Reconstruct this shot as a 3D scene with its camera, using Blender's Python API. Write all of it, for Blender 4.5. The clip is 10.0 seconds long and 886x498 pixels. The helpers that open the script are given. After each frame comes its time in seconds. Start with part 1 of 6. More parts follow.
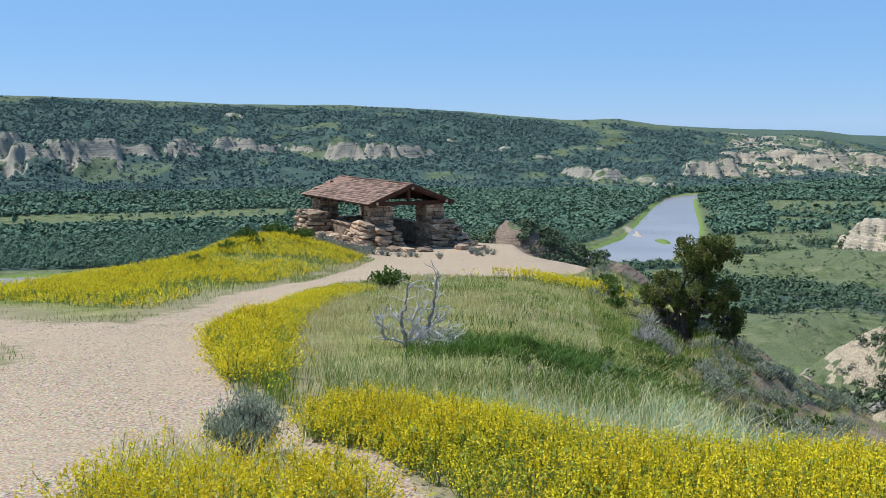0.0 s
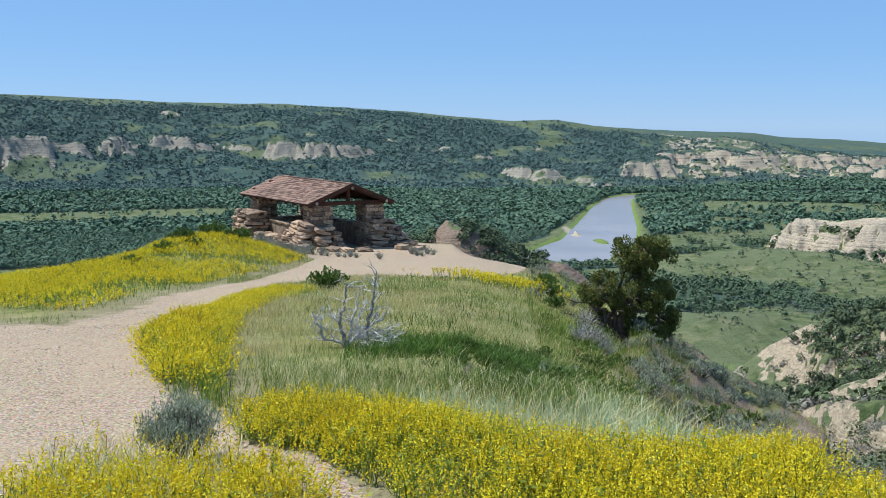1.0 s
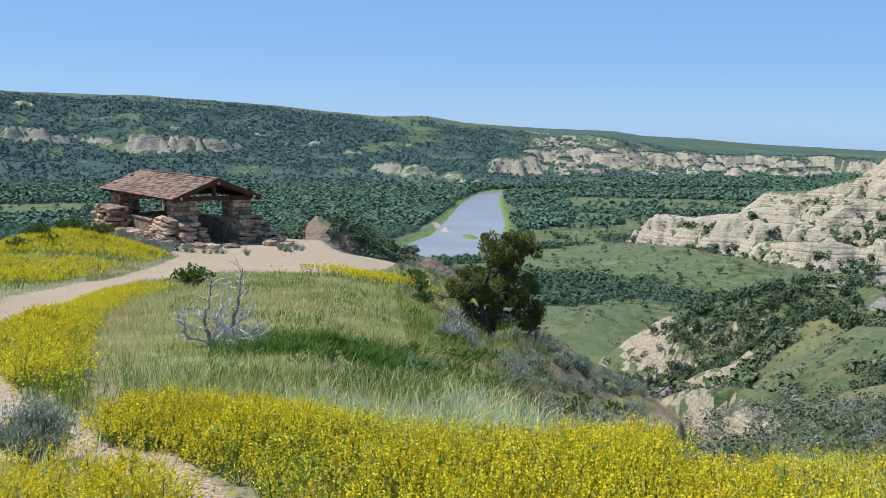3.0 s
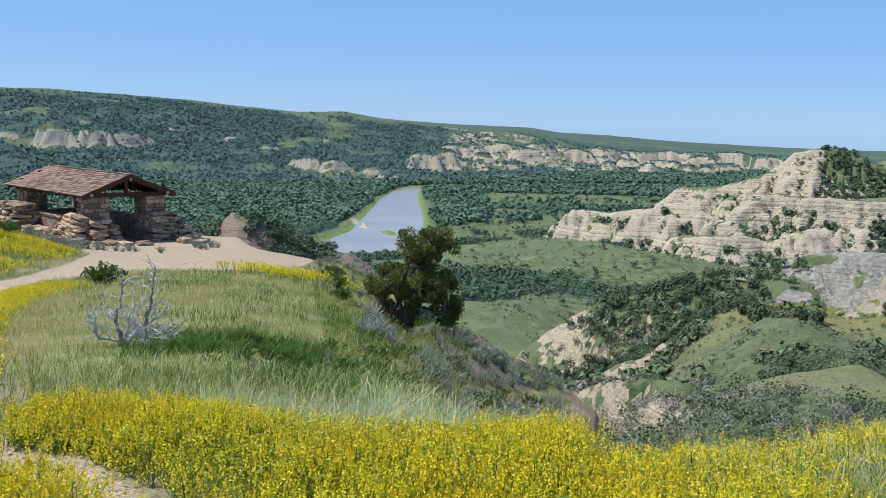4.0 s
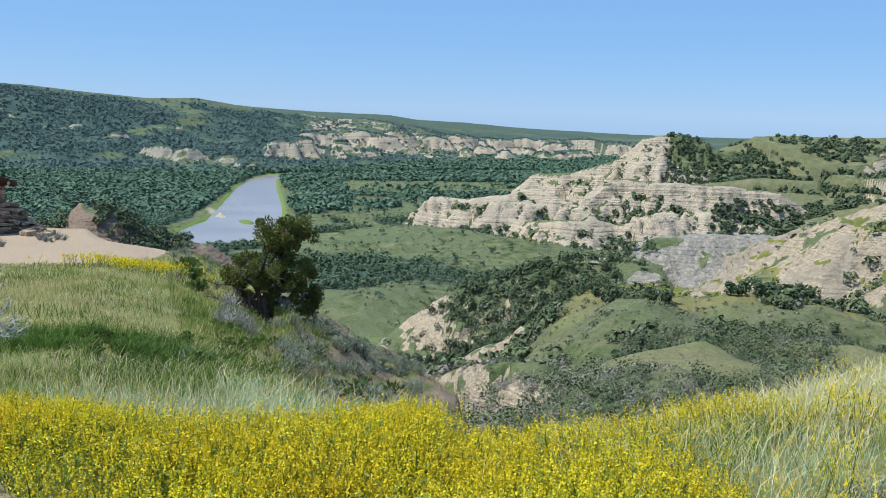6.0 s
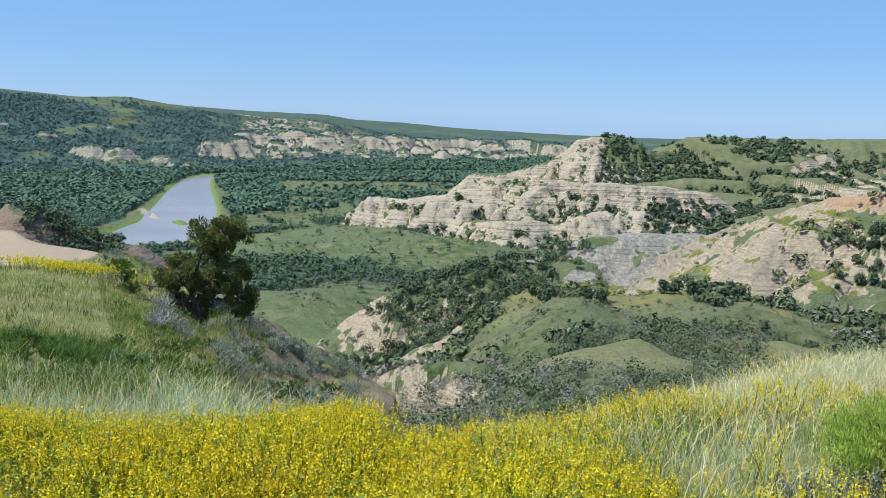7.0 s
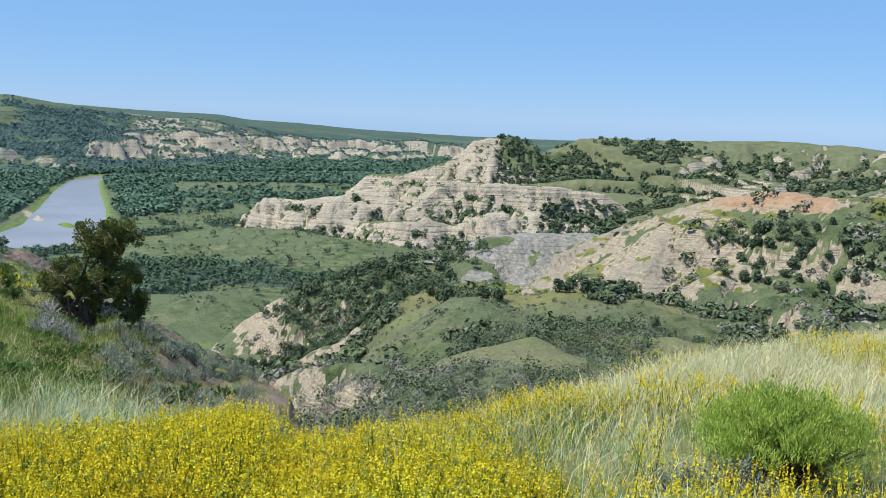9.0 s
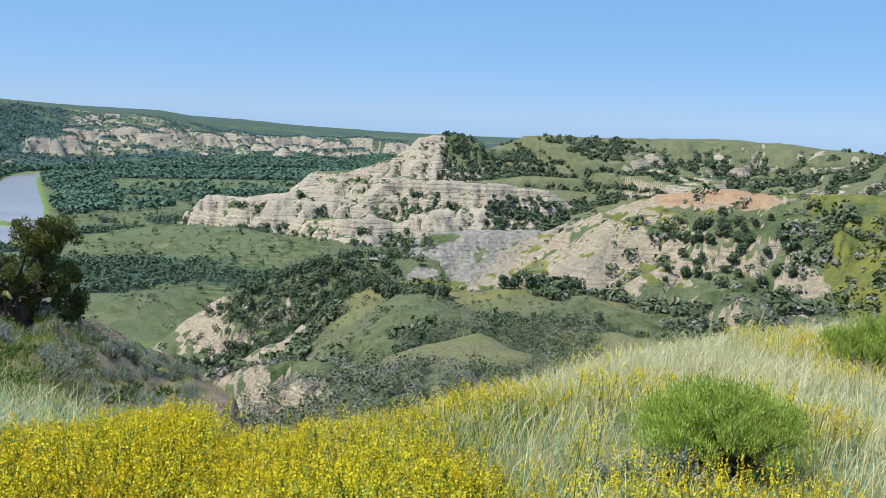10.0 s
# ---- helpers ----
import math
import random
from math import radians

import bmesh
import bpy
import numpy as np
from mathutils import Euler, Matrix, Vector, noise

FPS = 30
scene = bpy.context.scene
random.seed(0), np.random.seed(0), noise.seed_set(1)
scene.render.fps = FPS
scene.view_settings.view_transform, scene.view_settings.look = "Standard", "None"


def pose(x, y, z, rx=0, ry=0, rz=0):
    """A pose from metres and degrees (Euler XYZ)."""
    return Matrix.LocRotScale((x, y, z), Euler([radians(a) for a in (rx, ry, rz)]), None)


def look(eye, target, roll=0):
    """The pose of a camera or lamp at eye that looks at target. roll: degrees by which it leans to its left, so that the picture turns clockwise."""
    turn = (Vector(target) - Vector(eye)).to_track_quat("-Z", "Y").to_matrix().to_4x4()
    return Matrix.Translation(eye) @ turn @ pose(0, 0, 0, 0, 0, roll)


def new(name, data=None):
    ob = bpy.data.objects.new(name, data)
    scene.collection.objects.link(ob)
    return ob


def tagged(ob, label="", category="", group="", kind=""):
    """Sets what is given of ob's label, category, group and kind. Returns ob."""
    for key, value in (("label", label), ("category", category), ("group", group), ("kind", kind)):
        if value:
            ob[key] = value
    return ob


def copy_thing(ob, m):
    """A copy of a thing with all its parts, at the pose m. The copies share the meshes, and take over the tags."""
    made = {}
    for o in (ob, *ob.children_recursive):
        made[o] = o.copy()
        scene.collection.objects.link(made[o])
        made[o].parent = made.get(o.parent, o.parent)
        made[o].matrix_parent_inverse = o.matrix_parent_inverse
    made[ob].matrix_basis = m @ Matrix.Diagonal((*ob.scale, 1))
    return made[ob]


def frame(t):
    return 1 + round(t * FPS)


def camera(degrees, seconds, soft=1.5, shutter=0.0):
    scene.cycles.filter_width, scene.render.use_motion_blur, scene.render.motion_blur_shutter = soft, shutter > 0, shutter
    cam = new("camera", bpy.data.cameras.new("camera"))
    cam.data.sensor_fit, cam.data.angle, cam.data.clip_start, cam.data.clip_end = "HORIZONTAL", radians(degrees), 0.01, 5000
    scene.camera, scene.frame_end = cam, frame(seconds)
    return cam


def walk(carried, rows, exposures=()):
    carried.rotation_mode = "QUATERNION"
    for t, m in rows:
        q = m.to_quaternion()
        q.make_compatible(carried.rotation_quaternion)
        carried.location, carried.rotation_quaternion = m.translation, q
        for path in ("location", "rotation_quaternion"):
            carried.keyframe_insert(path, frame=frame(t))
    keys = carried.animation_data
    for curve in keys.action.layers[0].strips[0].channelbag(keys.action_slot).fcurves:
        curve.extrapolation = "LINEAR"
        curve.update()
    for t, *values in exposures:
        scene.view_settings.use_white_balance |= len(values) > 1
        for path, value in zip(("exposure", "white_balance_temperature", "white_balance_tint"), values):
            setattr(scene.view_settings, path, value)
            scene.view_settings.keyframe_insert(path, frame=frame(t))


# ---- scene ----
cam = camera(48.66, 10.0, soft=0.85)
EYE = 1.5
ROWS = [
    (0.0, 0.000, 0.000, 0.000, 82.70, -0.00, 0.00),
    (0.5, 0.011, -0.009, 0.005, 82.70, -0.14, -1.55),
    (1.0, 0.019, -0.014, 0.005, 82.71, -0.40, -3.46),
    (1.5, 0.025, -0.024, 0.008, 82.66, -0.68, -5.36),
    (2.0, 0.033, -0.033, 0.009, 82.53, -0.86, -7.05),
    (2.5, 0.038, -0.048, 0.013, 82.52, -1.00, -8.82),
    (4.0, 0.061, -0.101, 0.029, 82.43, -1.48, -15.74),
    (4.5, 0.062, -0.107, 0.031, 82.19, -1.50, -17.74),
    (5.0, 0.068, -0.110, 0.031, 81.99, -1.45, -19.53),
    (5.5, 0.070, -0.121, 0.035, 81.87, -1.54, -21.61),
    (6.0, 0.077, -0.132, 0.036, 81.92, -1.62, -23.95),
    (7.5, 0.088, -0.157, 0.042, 82.11, -1.93, -29.13),
    (8.0, 0.092, -0.171, 0.046, 82.23, -2.00, -30.61),
    (8.5, 0.093, -0.195, 0.049, 82.30, -2.17, -32.01),
    (9.0, 0.100, -0.229, 0.051, 82.29, -2.21, -33.59),
    (9.5, 0.102, -0.252, 0.057, 82.38, -2.30, -35.29),
    (10.0, 0.097, -0.266, 0.059, 82.24, -2.44, -36.77),
]
walk(cam, [(t, pose(x, y, EYE + z, rx, ry, rz)) for t, x, y, z, rx, ry, rz in ROWS], exposures=[(0.0, 0.3, 5850, 9), (10.0, 0.3, 5850, 9)])

# ---- light ----
SUN_AZ, SUN_EL = radians(-78), radians(58)
world = bpy.data.worlds.new("sky")
scene.world = world
world.use_nodes = True
wn = world.node_tree.nodes
sky = wn.new("ShaderNodeTexSky")
sky.sky_type = "NISHITA"
sky.sun_disc = False
sky.sun_elevation, sky.sun_rotation = SUN_EL, SUN_AZ
sky.altitude, sky.air_density, sky.dust_density, sky.ozone_density = 2500, 1.0, 0.0, 3.0
haze = wn.new("ShaderNodeMix")
haze.data_type = "RGBA"
haze.inputs["Factor"].default_value = 0.6
haze.inputs["B"].default_value = (3.1, 5.8, 9.9, 1)
world.node_tree.links.new(sky.outputs[0], haze.inputs["A"])
world.node_tree.links.new(haze.outputs["Result"], wn["Background"].inputs[0])
wn["Background"].inputs[1].default_value = 0.075
sun_data = bpy.data.lights.new("sun", "SUN")
sun_data.energy, sun_data.angle, sun_data.color = 5.0, radians(0.55), (1.0, 0.95, 0.86)
sun = new("sun", sun_data)
sun.matrix_world = look((300 * math.sin(SUN_AZ) * math.cos(SUN_EL), 300 * math.cos(SUN_AZ) * math.cos(SUN_EL), 300 * math.sin(SUN_EL)), (0, 0, 0))

# ---- numeric helpers ----
rng = np.random.default_rng(7)


def lattice(ix, iy, seed):
    h = (ix.astype(np.int64) * 374761393 + iy.astype(np.int64) * 668265263 + seed * 974711) & 0xFFFFFFFF
    h = ((h ^ (h >> 13)) * 1274126177) & 0xFFFFFFFF
    return ((h ^ (h >> 16)) & 0xFFFF) / 65535.0


def vnoise(x, y, seed=0):
    x, y = np.asarray(x, float), np.asarray(y, float)
    ix, iy = np.floor(x), np.floor(y)
    fx, fy = x - ix, y - iy
    fx, fy = fx * fx * (3 - 2 * fx), fy * fy * (3 - 2 * fy)
    a = lattice(ix, iy, seed) * (1 - fx) + lattice(ix + 1, iy, seed) * fx
    b = lattice(ix, iy + 1, seed) * (1 - fx) + lattice(ix + 1, iy + 1, seed) * fx
    return (a * (1 - fy) + b * fy) * 2 - 1


def fbm(x, y, octaves=4, seed=0):
    out, amp = 0.0, 0.5
    for k in range(octaves):
        out = out + amp * vnoise(x * 2 ** k + 17.3 * k, y * 2 ** k - 9.1 * k, seed + k)
        amp *= 0.5
    return out


def ridged(x, y, octaves=3, seed=0):
    out, amp = 0.0, 0.55
    for k in range(octaves):
        out = out + amp * (1 - np.abs(vnoise(x * 2 ** k + 5.7 * k, y * 2 ** k + 3.3 * k, seed + k)) * 2)
        amp *= 0.5
    return out


def step(a, b, v):
    t = np.clip((v - a) / (b - a), 0, 1)
    return t * t * (3 - 2 * t)


def soft(v, w):
    """A ramp that is 0 below zero and v above it, rounded over w."""
    return w * np.logaddexp(0, v / w)


def polar(az, r):
    return r * math.sin(radians(az)), r * math.cos(radians(az))


def to_line(x, y, pts, values=None):
    """Distance to a polyline, and a value carried along it."""
    best = np.full(np.shape(x), 1e9)
    val = np.zeros(np.shape(x))
    for k in range(len(pts) - 1):
        (ax, ay), (bx, by) = pts[k], pts[k + 1]
        dx, dy = bx - ax, by - ay
        t = np.clip(((x - ax) * dx + (y - ay) * dy) / (dx * dx + dy * dy), 0, 1)
        d = np.hypot(x - ax - t * dx, y - ay - t * dy)
        m = d < best
        best = np.where(m, d, best)
        if values is not None:
            val = np.where(m, values[k] * (1 - t) + values[k + 1] * t, val)
    return best, val


def inside(x, y, poly):
    """Which points lie in a polygon of the plan."""
    x, y = np.asarray(x, float), np.asarray(y, float)
    out = np.zeros(x.shape, bool)
    for (ax, ay), (bx, by) in zip(poly, poly[1:] + poly[:1]):
        cross = ((ay > y) != (by > y)) & (x < (bx - ax) * (y - ay) / (by - ay + 1e-12) + ax)
        out ^= cross
    return out


# ---- the lie of the land (heights from the first eye) ----
FLOOR = -100.0
RIVER = [(-300, 600), (40, 690), (140, 742), (190, 850), (224, 970), (276, 1170), (322, 1330), (362, 1392), (450, 1425), (800, 1450)]
RIVER_HALF = [30, 30, 29, 27, 25, 19, 13, 12, 14, 14]
ISLAND = (190, 838)


def ridge_of(table):
    return [polar(a, r) for a, r, z in table], [z for a, r, z in table]


BUTTE = ridge_of([(28.6, 959, -72.6), (29.4, 948, -58.3), (31.3, 937, -54.5), (32.3, 935, -51.2), (33.8, 935, -43.5), (34.7, 935, -33.0), (35.4, 935, -20.9), (36.3, 935, -16.5), (37.7, 937, -18.2), (38.8, 942, -22.6), (39.7, 946, -31.9), (40.6, 953, -29.7), (42, 968, -37.4), (45, 990, -46.2)])
LEFT_MASS = ridge_of([(22.4, 842, -88), (23.7, 832, -74), (25.7, 818, -73), (27.6, 804, -67), (29.5, 798, -61), (30.8, 785, -66), (32.2, 778, -71)])
MAIN_MASS = ridge_of([(32.5, 780, -66), (33.4, 790, -55), (34.6, 800, -49.5), (36.1, 792, -52.5), (37.8, 790, -51.5), (40.3, 795, -53), (43.0, 805, -56), (44.0, 812, -66), (45.4, 815, -78)])
FOOT = ridge_of([(28.4, 764, -86), (30.0, 756, -82), (31.5, 744, -81), (32.9, 746, -77), (34.2, 752, -82), (36.2, 752, -78), (38.0, 756, -84), (44.6, 770, -80), (45.4, 772, -82)])
PLATEAU = ridge_of([(40.2, 985, -24), (40.9, 1000, -19.5), (41.6, 1000, -14.8), (46.8, 1100, -15.4), (51.8, 1100, -16.5), (55.7, 1150, -13.5), (57.2, 1100, -19), (61, 1050, -21.8), (80, 1000, -18)])
ORANGE = ridge_of([(40.2, 392, -55), (42.5, 386, -46), (44.2, 380, -39.5), (47.3, 356, -29.8), (49.8, 336, -22.8), (52.9, 328, -19.8), (55.5, 322, -20.3), (58.2, 315, -18.2), (61.3, 310, -17.5), (75, 300, -14)])
GREY = ridge_of([(36.0, 398, -49.5), (36.7, 400, -47.8), (38.3, 402, -46.8), (40.2, 406, -46.2), (42.4, 414, -46.6)])
KNOLL = ridge_of([(21.0, 412, -98), (22.4, 404, -86), (23.8, 396, -77.5), (25.5, 390, -71), (27.7, 385, -66), (31, 380, -58), (34, 384, -56.5)])
RIB = ridge_of([(23.6, 222, -62), (26.0, 204, -53.5), (28.4, 186, -48.5), (30.6, 178, -46)])
SCAR = ridge_of([(27.8, 142, -42), (29.2, 136, -37.6), (30.6, 132, -36.2)])
KNOB = ridge_of([(2.4, 300, -37), (3.7, 300, -29.5), (4.4, 298, -30.5), (6.4, 305, -35), (8.4, 310, -42)])
# grassy rises: azimuth, range, height, breadth
RISES = [(21.4, 742, 9, 42), (25.2, 722, 8, 36), (28.4, 690, 7, 38), (18.6, 476, 8, 34), (22.5, 500, 5, 30), (36.4, 216, 4.5, 17), (33.0, 262, 5, 20), (39.8, 186, 3.5, 15), (43.5, 255, 3.5, 20), (38.5, 148, 3, 12)]
# bare bluffs of the far side: azimuth, how far the rim lies above the eye's level in degrees, half breadth in degrees, face in metres
BLUFFS = [(-24.1, -0.40, 0.7, 30), (-22.8, -0.95, 0.5, 20), (-21.1, -0.74, 0.5, 24), (-19.3, -0.70, 0.7, 26), (-17.6, -1.05, 0.9, 14), (-15.0, -0.62, 0.22, 24), (-14.1, -1.0, 0.3, 14), (-12.3, -0.72, 0.4, 20), (-11.3, -0.70, 0.25, 22), (-10.6, -1.05, 0.5, 14), (-9.2, -1.0, 0.35, 12), (-7.9, -1.25, 0.4, 9), (-6.2, -1.12, 0.25, 18), (-5.4, -1.02, 0.35, 22), (-3.6, -1.02, 0.5, 20), (-2.0, -1.15, 0.45, 20), (-1.0, -1.45, 0.3, 10), (2.5, -1.30, 0.4, 6), (5.7, -1.65, 0.35, 10), (4.2, -1.1, 0.25, 4)]
BLUFFS += [(8.1, -2.40, 0.6, 13), (9.4, -2.55, 0.7, 12), (11.7, -2.9, 0.35, 10), (12.5, -3.15, 0.4, 10), (-12.1, 0.62, 0.35, 6), (-4.6, 0.36, 0.15, 4), (-4.2, -0.5, 0.15, 4), (8.6, -1.2, 0.5, 4), (12.2, -0.75, 0.3, 4), (0.3, -0.9, 0.3, 4)]
_g = random.Random(77)
for _a in range(38):
    _z = 14.6 + _a * 0.56
    BLUFFS.append((_z + _g.uniform(-0.25, 0.25), -1.42 - 0.16 * min(1, max(0, (_z - 15) / 8)) - (0.45 if _a < 3 else 0) + _g.uniform(-0.16, 0.20), _g.uniform(0.3, 0.9), _g.uniform(13, 24)))
    if _g.random() < 0.85:
        BLUFFS.append((_z + _g.uniform(-0.3, 0.3), -2.05 + _g.uniform(-0.35, 0.25), _g.uniform(0.18, 0.45), _g.uniform(8, 14)))


def along(x, y, pts):
    """Arc length of the nearest point of a polyline."""
    best, arc, run = np.full(np.shape(x), 1e9), np.zeros(np.shape(x)), 0.0
    for (ax, ay), (bx, by) in zip(pts, pts[1:]):
        dx, dy = bx - ax, by - ay
        ln = math.hypot(dx, dy)
        t = ((x - ax) * dx + (y - ay) * dy) / ln ** 2
        d = np.hypot(x - ax - np.clip(t, 0, 1) * dx, y - ay - np.clip(t, 0, 1) * dy)
        m = d < best
        best, arc = np.where(m, d, best), np.where(m, run + np.clip(t, -0.5, 1.5) * ln, arc)
        run += ln
    return arc


def spur(x, y, line, half, slope, gully, scale, seed, terrace=0.0, run=999.0):
    """A ridge with side spurs and washed-out gullies that run down its flanks."""
    d, z = to_line(x, y, *line)
    wx, wy = x + scale * 0.35 * fbm(x / scale, y / scale, 3, seed + 1), y + scale * 0.35 * fbm(x / scale + 40, y / scale, 3, seed + 2)
    s = along(wx, wy, line[0])
    side = vnoise(x / 400, y / 400, seed) * 9
    big = 1 - np.minimum(1, 2.4 * np.abs(vnoise(s / scale + side, d / (scale * 4) + 3.1, seed + 5)))
    small = 1 - np.minimum(1, 2.2 * np.abs(vnoise(s / (scale * 0.36) - side, d / (scale * 1.3), seed + 6)))
    tiny = 1 - np.minimum(1, 2.2 * np.abs(vnoise(s / (scale * 0.13) + side, d / (scale * 0.6), seed + 7)))
    lump = fbm(x / (scale * 1.4), y / (scale * 1.4), 3, seed + 8)
    reach = np.minimum(d, 1.3 * scale)
    d = np.maximum(0, d - half * (0.6 + 0.8 * (lump + 0.5))) + gully * reach * (0.85 * big + 0.45 * small + 0.22 * tiny + 0.4 * lump)
    h = z + 0.07 * scale * fbm(x / scale, y / scale, 3, seed + 3) - slope * d - 0.5 * np.maximum(0, d - run) + 0.6 * fbm(x / 9, y / 9, 3, seed + 9)
    if terrace:
        f = h / terrace + 0.25 * fbm(x / 90, y / 90, 2, seed + 4)
        fl = np.floor(f)
        h = h + terrace * 0.6 * (step(0.35, 0.75, f - fl) - (f - fl))
    return h


def badland(x, y, line, profile, gully, scale, seed, ledge=4.0, rugged=2.0):
    """A banded clay ridge: a stepped profile down from its crest, cut by gullies between rounded noses."""
    out = np.full(x.shape, -400.0)
    px, py = np.array(line[0]).T
    m = (x > px.min() - 190) & (x < px.max() + 190) & (y > py.min() - 190) & (y < py.max() + 190)
    if not m.any():
        return out
    x, y = x[m], y[m]
    d, z = to_line(x, y, *line)
    wx, wy = x + scale * 0.45 * fbm(x / scale, y / scale, 3, seed + 1), y + scale * 0.45 * fbm(x / scale + 40, y / scale, 3, seed + 2)
    s = along(wx, wy, line[0])
    big = 1 - np.minimum(1, 3.0 * np.abs(vnoise(s / scale, d / (scale * 5) + 3.1, seed + 5)))
    small = 1 - np.minimum(1, 2.8 * np.abs(vnoise(s / (scale * 0.37), d / (scale * 1.5), seed + 6)))
    tiny = 1 - np.minimum(1, 2.6 * np.abs(vnoise(s / (scale * 0.14), d / (scale * 0.8), seed + 7)))
    d = np.maximum(0, d - 3 * fbm(x / 30, y / 30, 2, seed + 8)) + gully * np.minimum(d, 1.6 * scale) * (0.8 * big + 0.42 * small + 0.2 * tiny)
    h = z + 0.05 * scale * fbm(x / (scale * 0.8), y / (scale * 0.8), 3, seed + 3) - np.interp(d, *zip(*profile))
    f = h / ledge + 0.18 * fbm(x / 70, y / 70, 2, seed + 4)
    fl = np.floor(f)
    h = h + ledge * 0.3 * (step(0.2, 0.8, f - fl) - (f - fl)) + 0.9 * fbm(x / 9, y / 9, 3, seed + 9) - rugged * 1.6 * (ridged(x / 30, y / 30, 3, seed + 10) - 0.35) * step(1, 14, d)
    out[m] = h
    return out


def far_side(x, y, r, az):
    """The long wooded rise beyond the river, before its cliffs."""
    base = np.interp(az, [-180, -24, 0, 10, 15, 20, 27, 35, 180], [1450, 1450, 1440, 1460, 1520, 1650, 1950, 2300, 2300])
    crest = np.interp(az, [-180, -24, 0, 12, 20, 23, 28, 180], [2600, 2600, 2550, 2500, 2700, 3100, 4100, 4100])
    sky_el = np.interp(az, [-60, -24, -18, -12, -6, 0, 4, 7, 10, 13, 16.5, 21, 22.5, 25, 29, 35, 60], [1.5, 1.5, 1.35, 1.07, 1.06, 0.78, 0.45, 0.2, 0.25, -0.2, -0.5, -0.66, -0.94, -0.92, -1.08, -1.3, -1.3])
    rise = crest * np.tan(np.radians(sky_el)) - FLOOR
    u = (r - base) / (crest - base)
    u = u + (0.16 * fbm(x / 330, y / 330, 3, 101) + 0.05 * fbm(x / 60, y / 60, 3, 103)) * step(0, 0.2, u) * step(1.0, 0.8, u) + 0.09 * ridged(x / 190, y / 190, 4, 105) * step(0.02, 0.2, u) * step(0.95, 0.7, u)
    prof = np.interp(u, [0, 0.12, 0.30, 0.5, 0.75, 0.97, 1.0, 2], [0, 0.05, 0.2, 0.45, 0.76, 0.985, 1.0, 0.97])
    wall = FLOOR + rise * prof + 3 * fbm(x / 60, y / 60, 3, 115) * step(0, 0.1, u)
    wall = wall + 11 * (ridged(x / 170, y / 170, 4, 118) - 0.3) * step(0.05, 0.25, u) * step(1.0, 0.75, u) * step(30, 20, az)
    return u, np.where(u > 0, wall, -300)


def bluff_ranges():
    """How far off each bluff stands: where the hillside reaches the middle of its face."""
    out = []
    for a, el, wide, face in BLUFFS:
        r = np.arange(1480.0, 3200.0, 10.0)
        px, py = r * math.sin(radians(a)), r * math.cos(radians(a))
        wall = far_side(px, py, r, np.full(r.shape, float(a)))[1]
        hit = np.nonzero(wall > r * math.tan(radians(el)) - 1.4 * face)[0]
        far_off = float(r[hit[0]]) if len(hit) else 2600.0
        out.append(min(far_off, float(np.interp(a, [14, 20, 26, 36], [1980, 2130, 2380, 2560])) - (120 if el < -2 else 0)) if a > 14 else far_off)
    return out


def bluff_row(x, y, r, az):
    """Broken cliffs on the far side of the valley: height, and where their bare faces show."""
    best, bare = np.full(x.shape, -400.0), np.zeros(x.shape)
    for k, (a, el, wide, face) in enumerate(BLUFFS):
        face = face * 1.35 + 4
        wide = wide * 1.15
        reach = BLUFF_RANGE[k]
        m = (np.abs(az - a) < wide + 4) & (np.abs(r - reach) < 330)
        if not m.any():
            continue
        across, out = (az[m] - a) * 0.01745 * reach, r[m] - reach
        n = fbm(across / 26, out / 60, 3, 500 + k)
        side = np.abs(across + 10 * n) - wide * 0.01745 * reach
        front = -out + 18 * fbm(across / 34, out / 90, 2, 700 + k)
        cut = 1 - np.minimum(1, 1.8 * np.abs(vnoise(across / 22, out / 300, 600 + k)))
        d = np.maximum(0, np.maximum(side, front)) * (1 + 0.9 * cut) + 3 * fbm(across / 9, out / 9, 2, 800 + k)
        top = reach * math.tan(radians(el)) + 4.5 * n - 0.05 * np.maximum(0, out) - 0.14 * np.abs(across)
        h = top - np.interp(d, [0, 4, 14, 26, 60, 130], [0, 2.5, face * 0.55, face * 0.9, face * 0.9 + 15, face + 60])
        f = h / 6 + 0.3 * n
        h = h + 6 * 0.4 * (step(0.3, 0.7, f - np.floor(f)) - (f - np.floor(f)))
        up = h > best[m]
        shown = step(36, 24, d) * step(0.5, 3.0, d) * step(60, 30, out) * np.clip(0.72 + 0.9 * n, 0, 1)
        best[m] = np.where(up, h, best[m])
        bare[m] = np.where(up, shown, bare[m])
    return best, bare


BLUFF_RANGE = bluff_ranges()


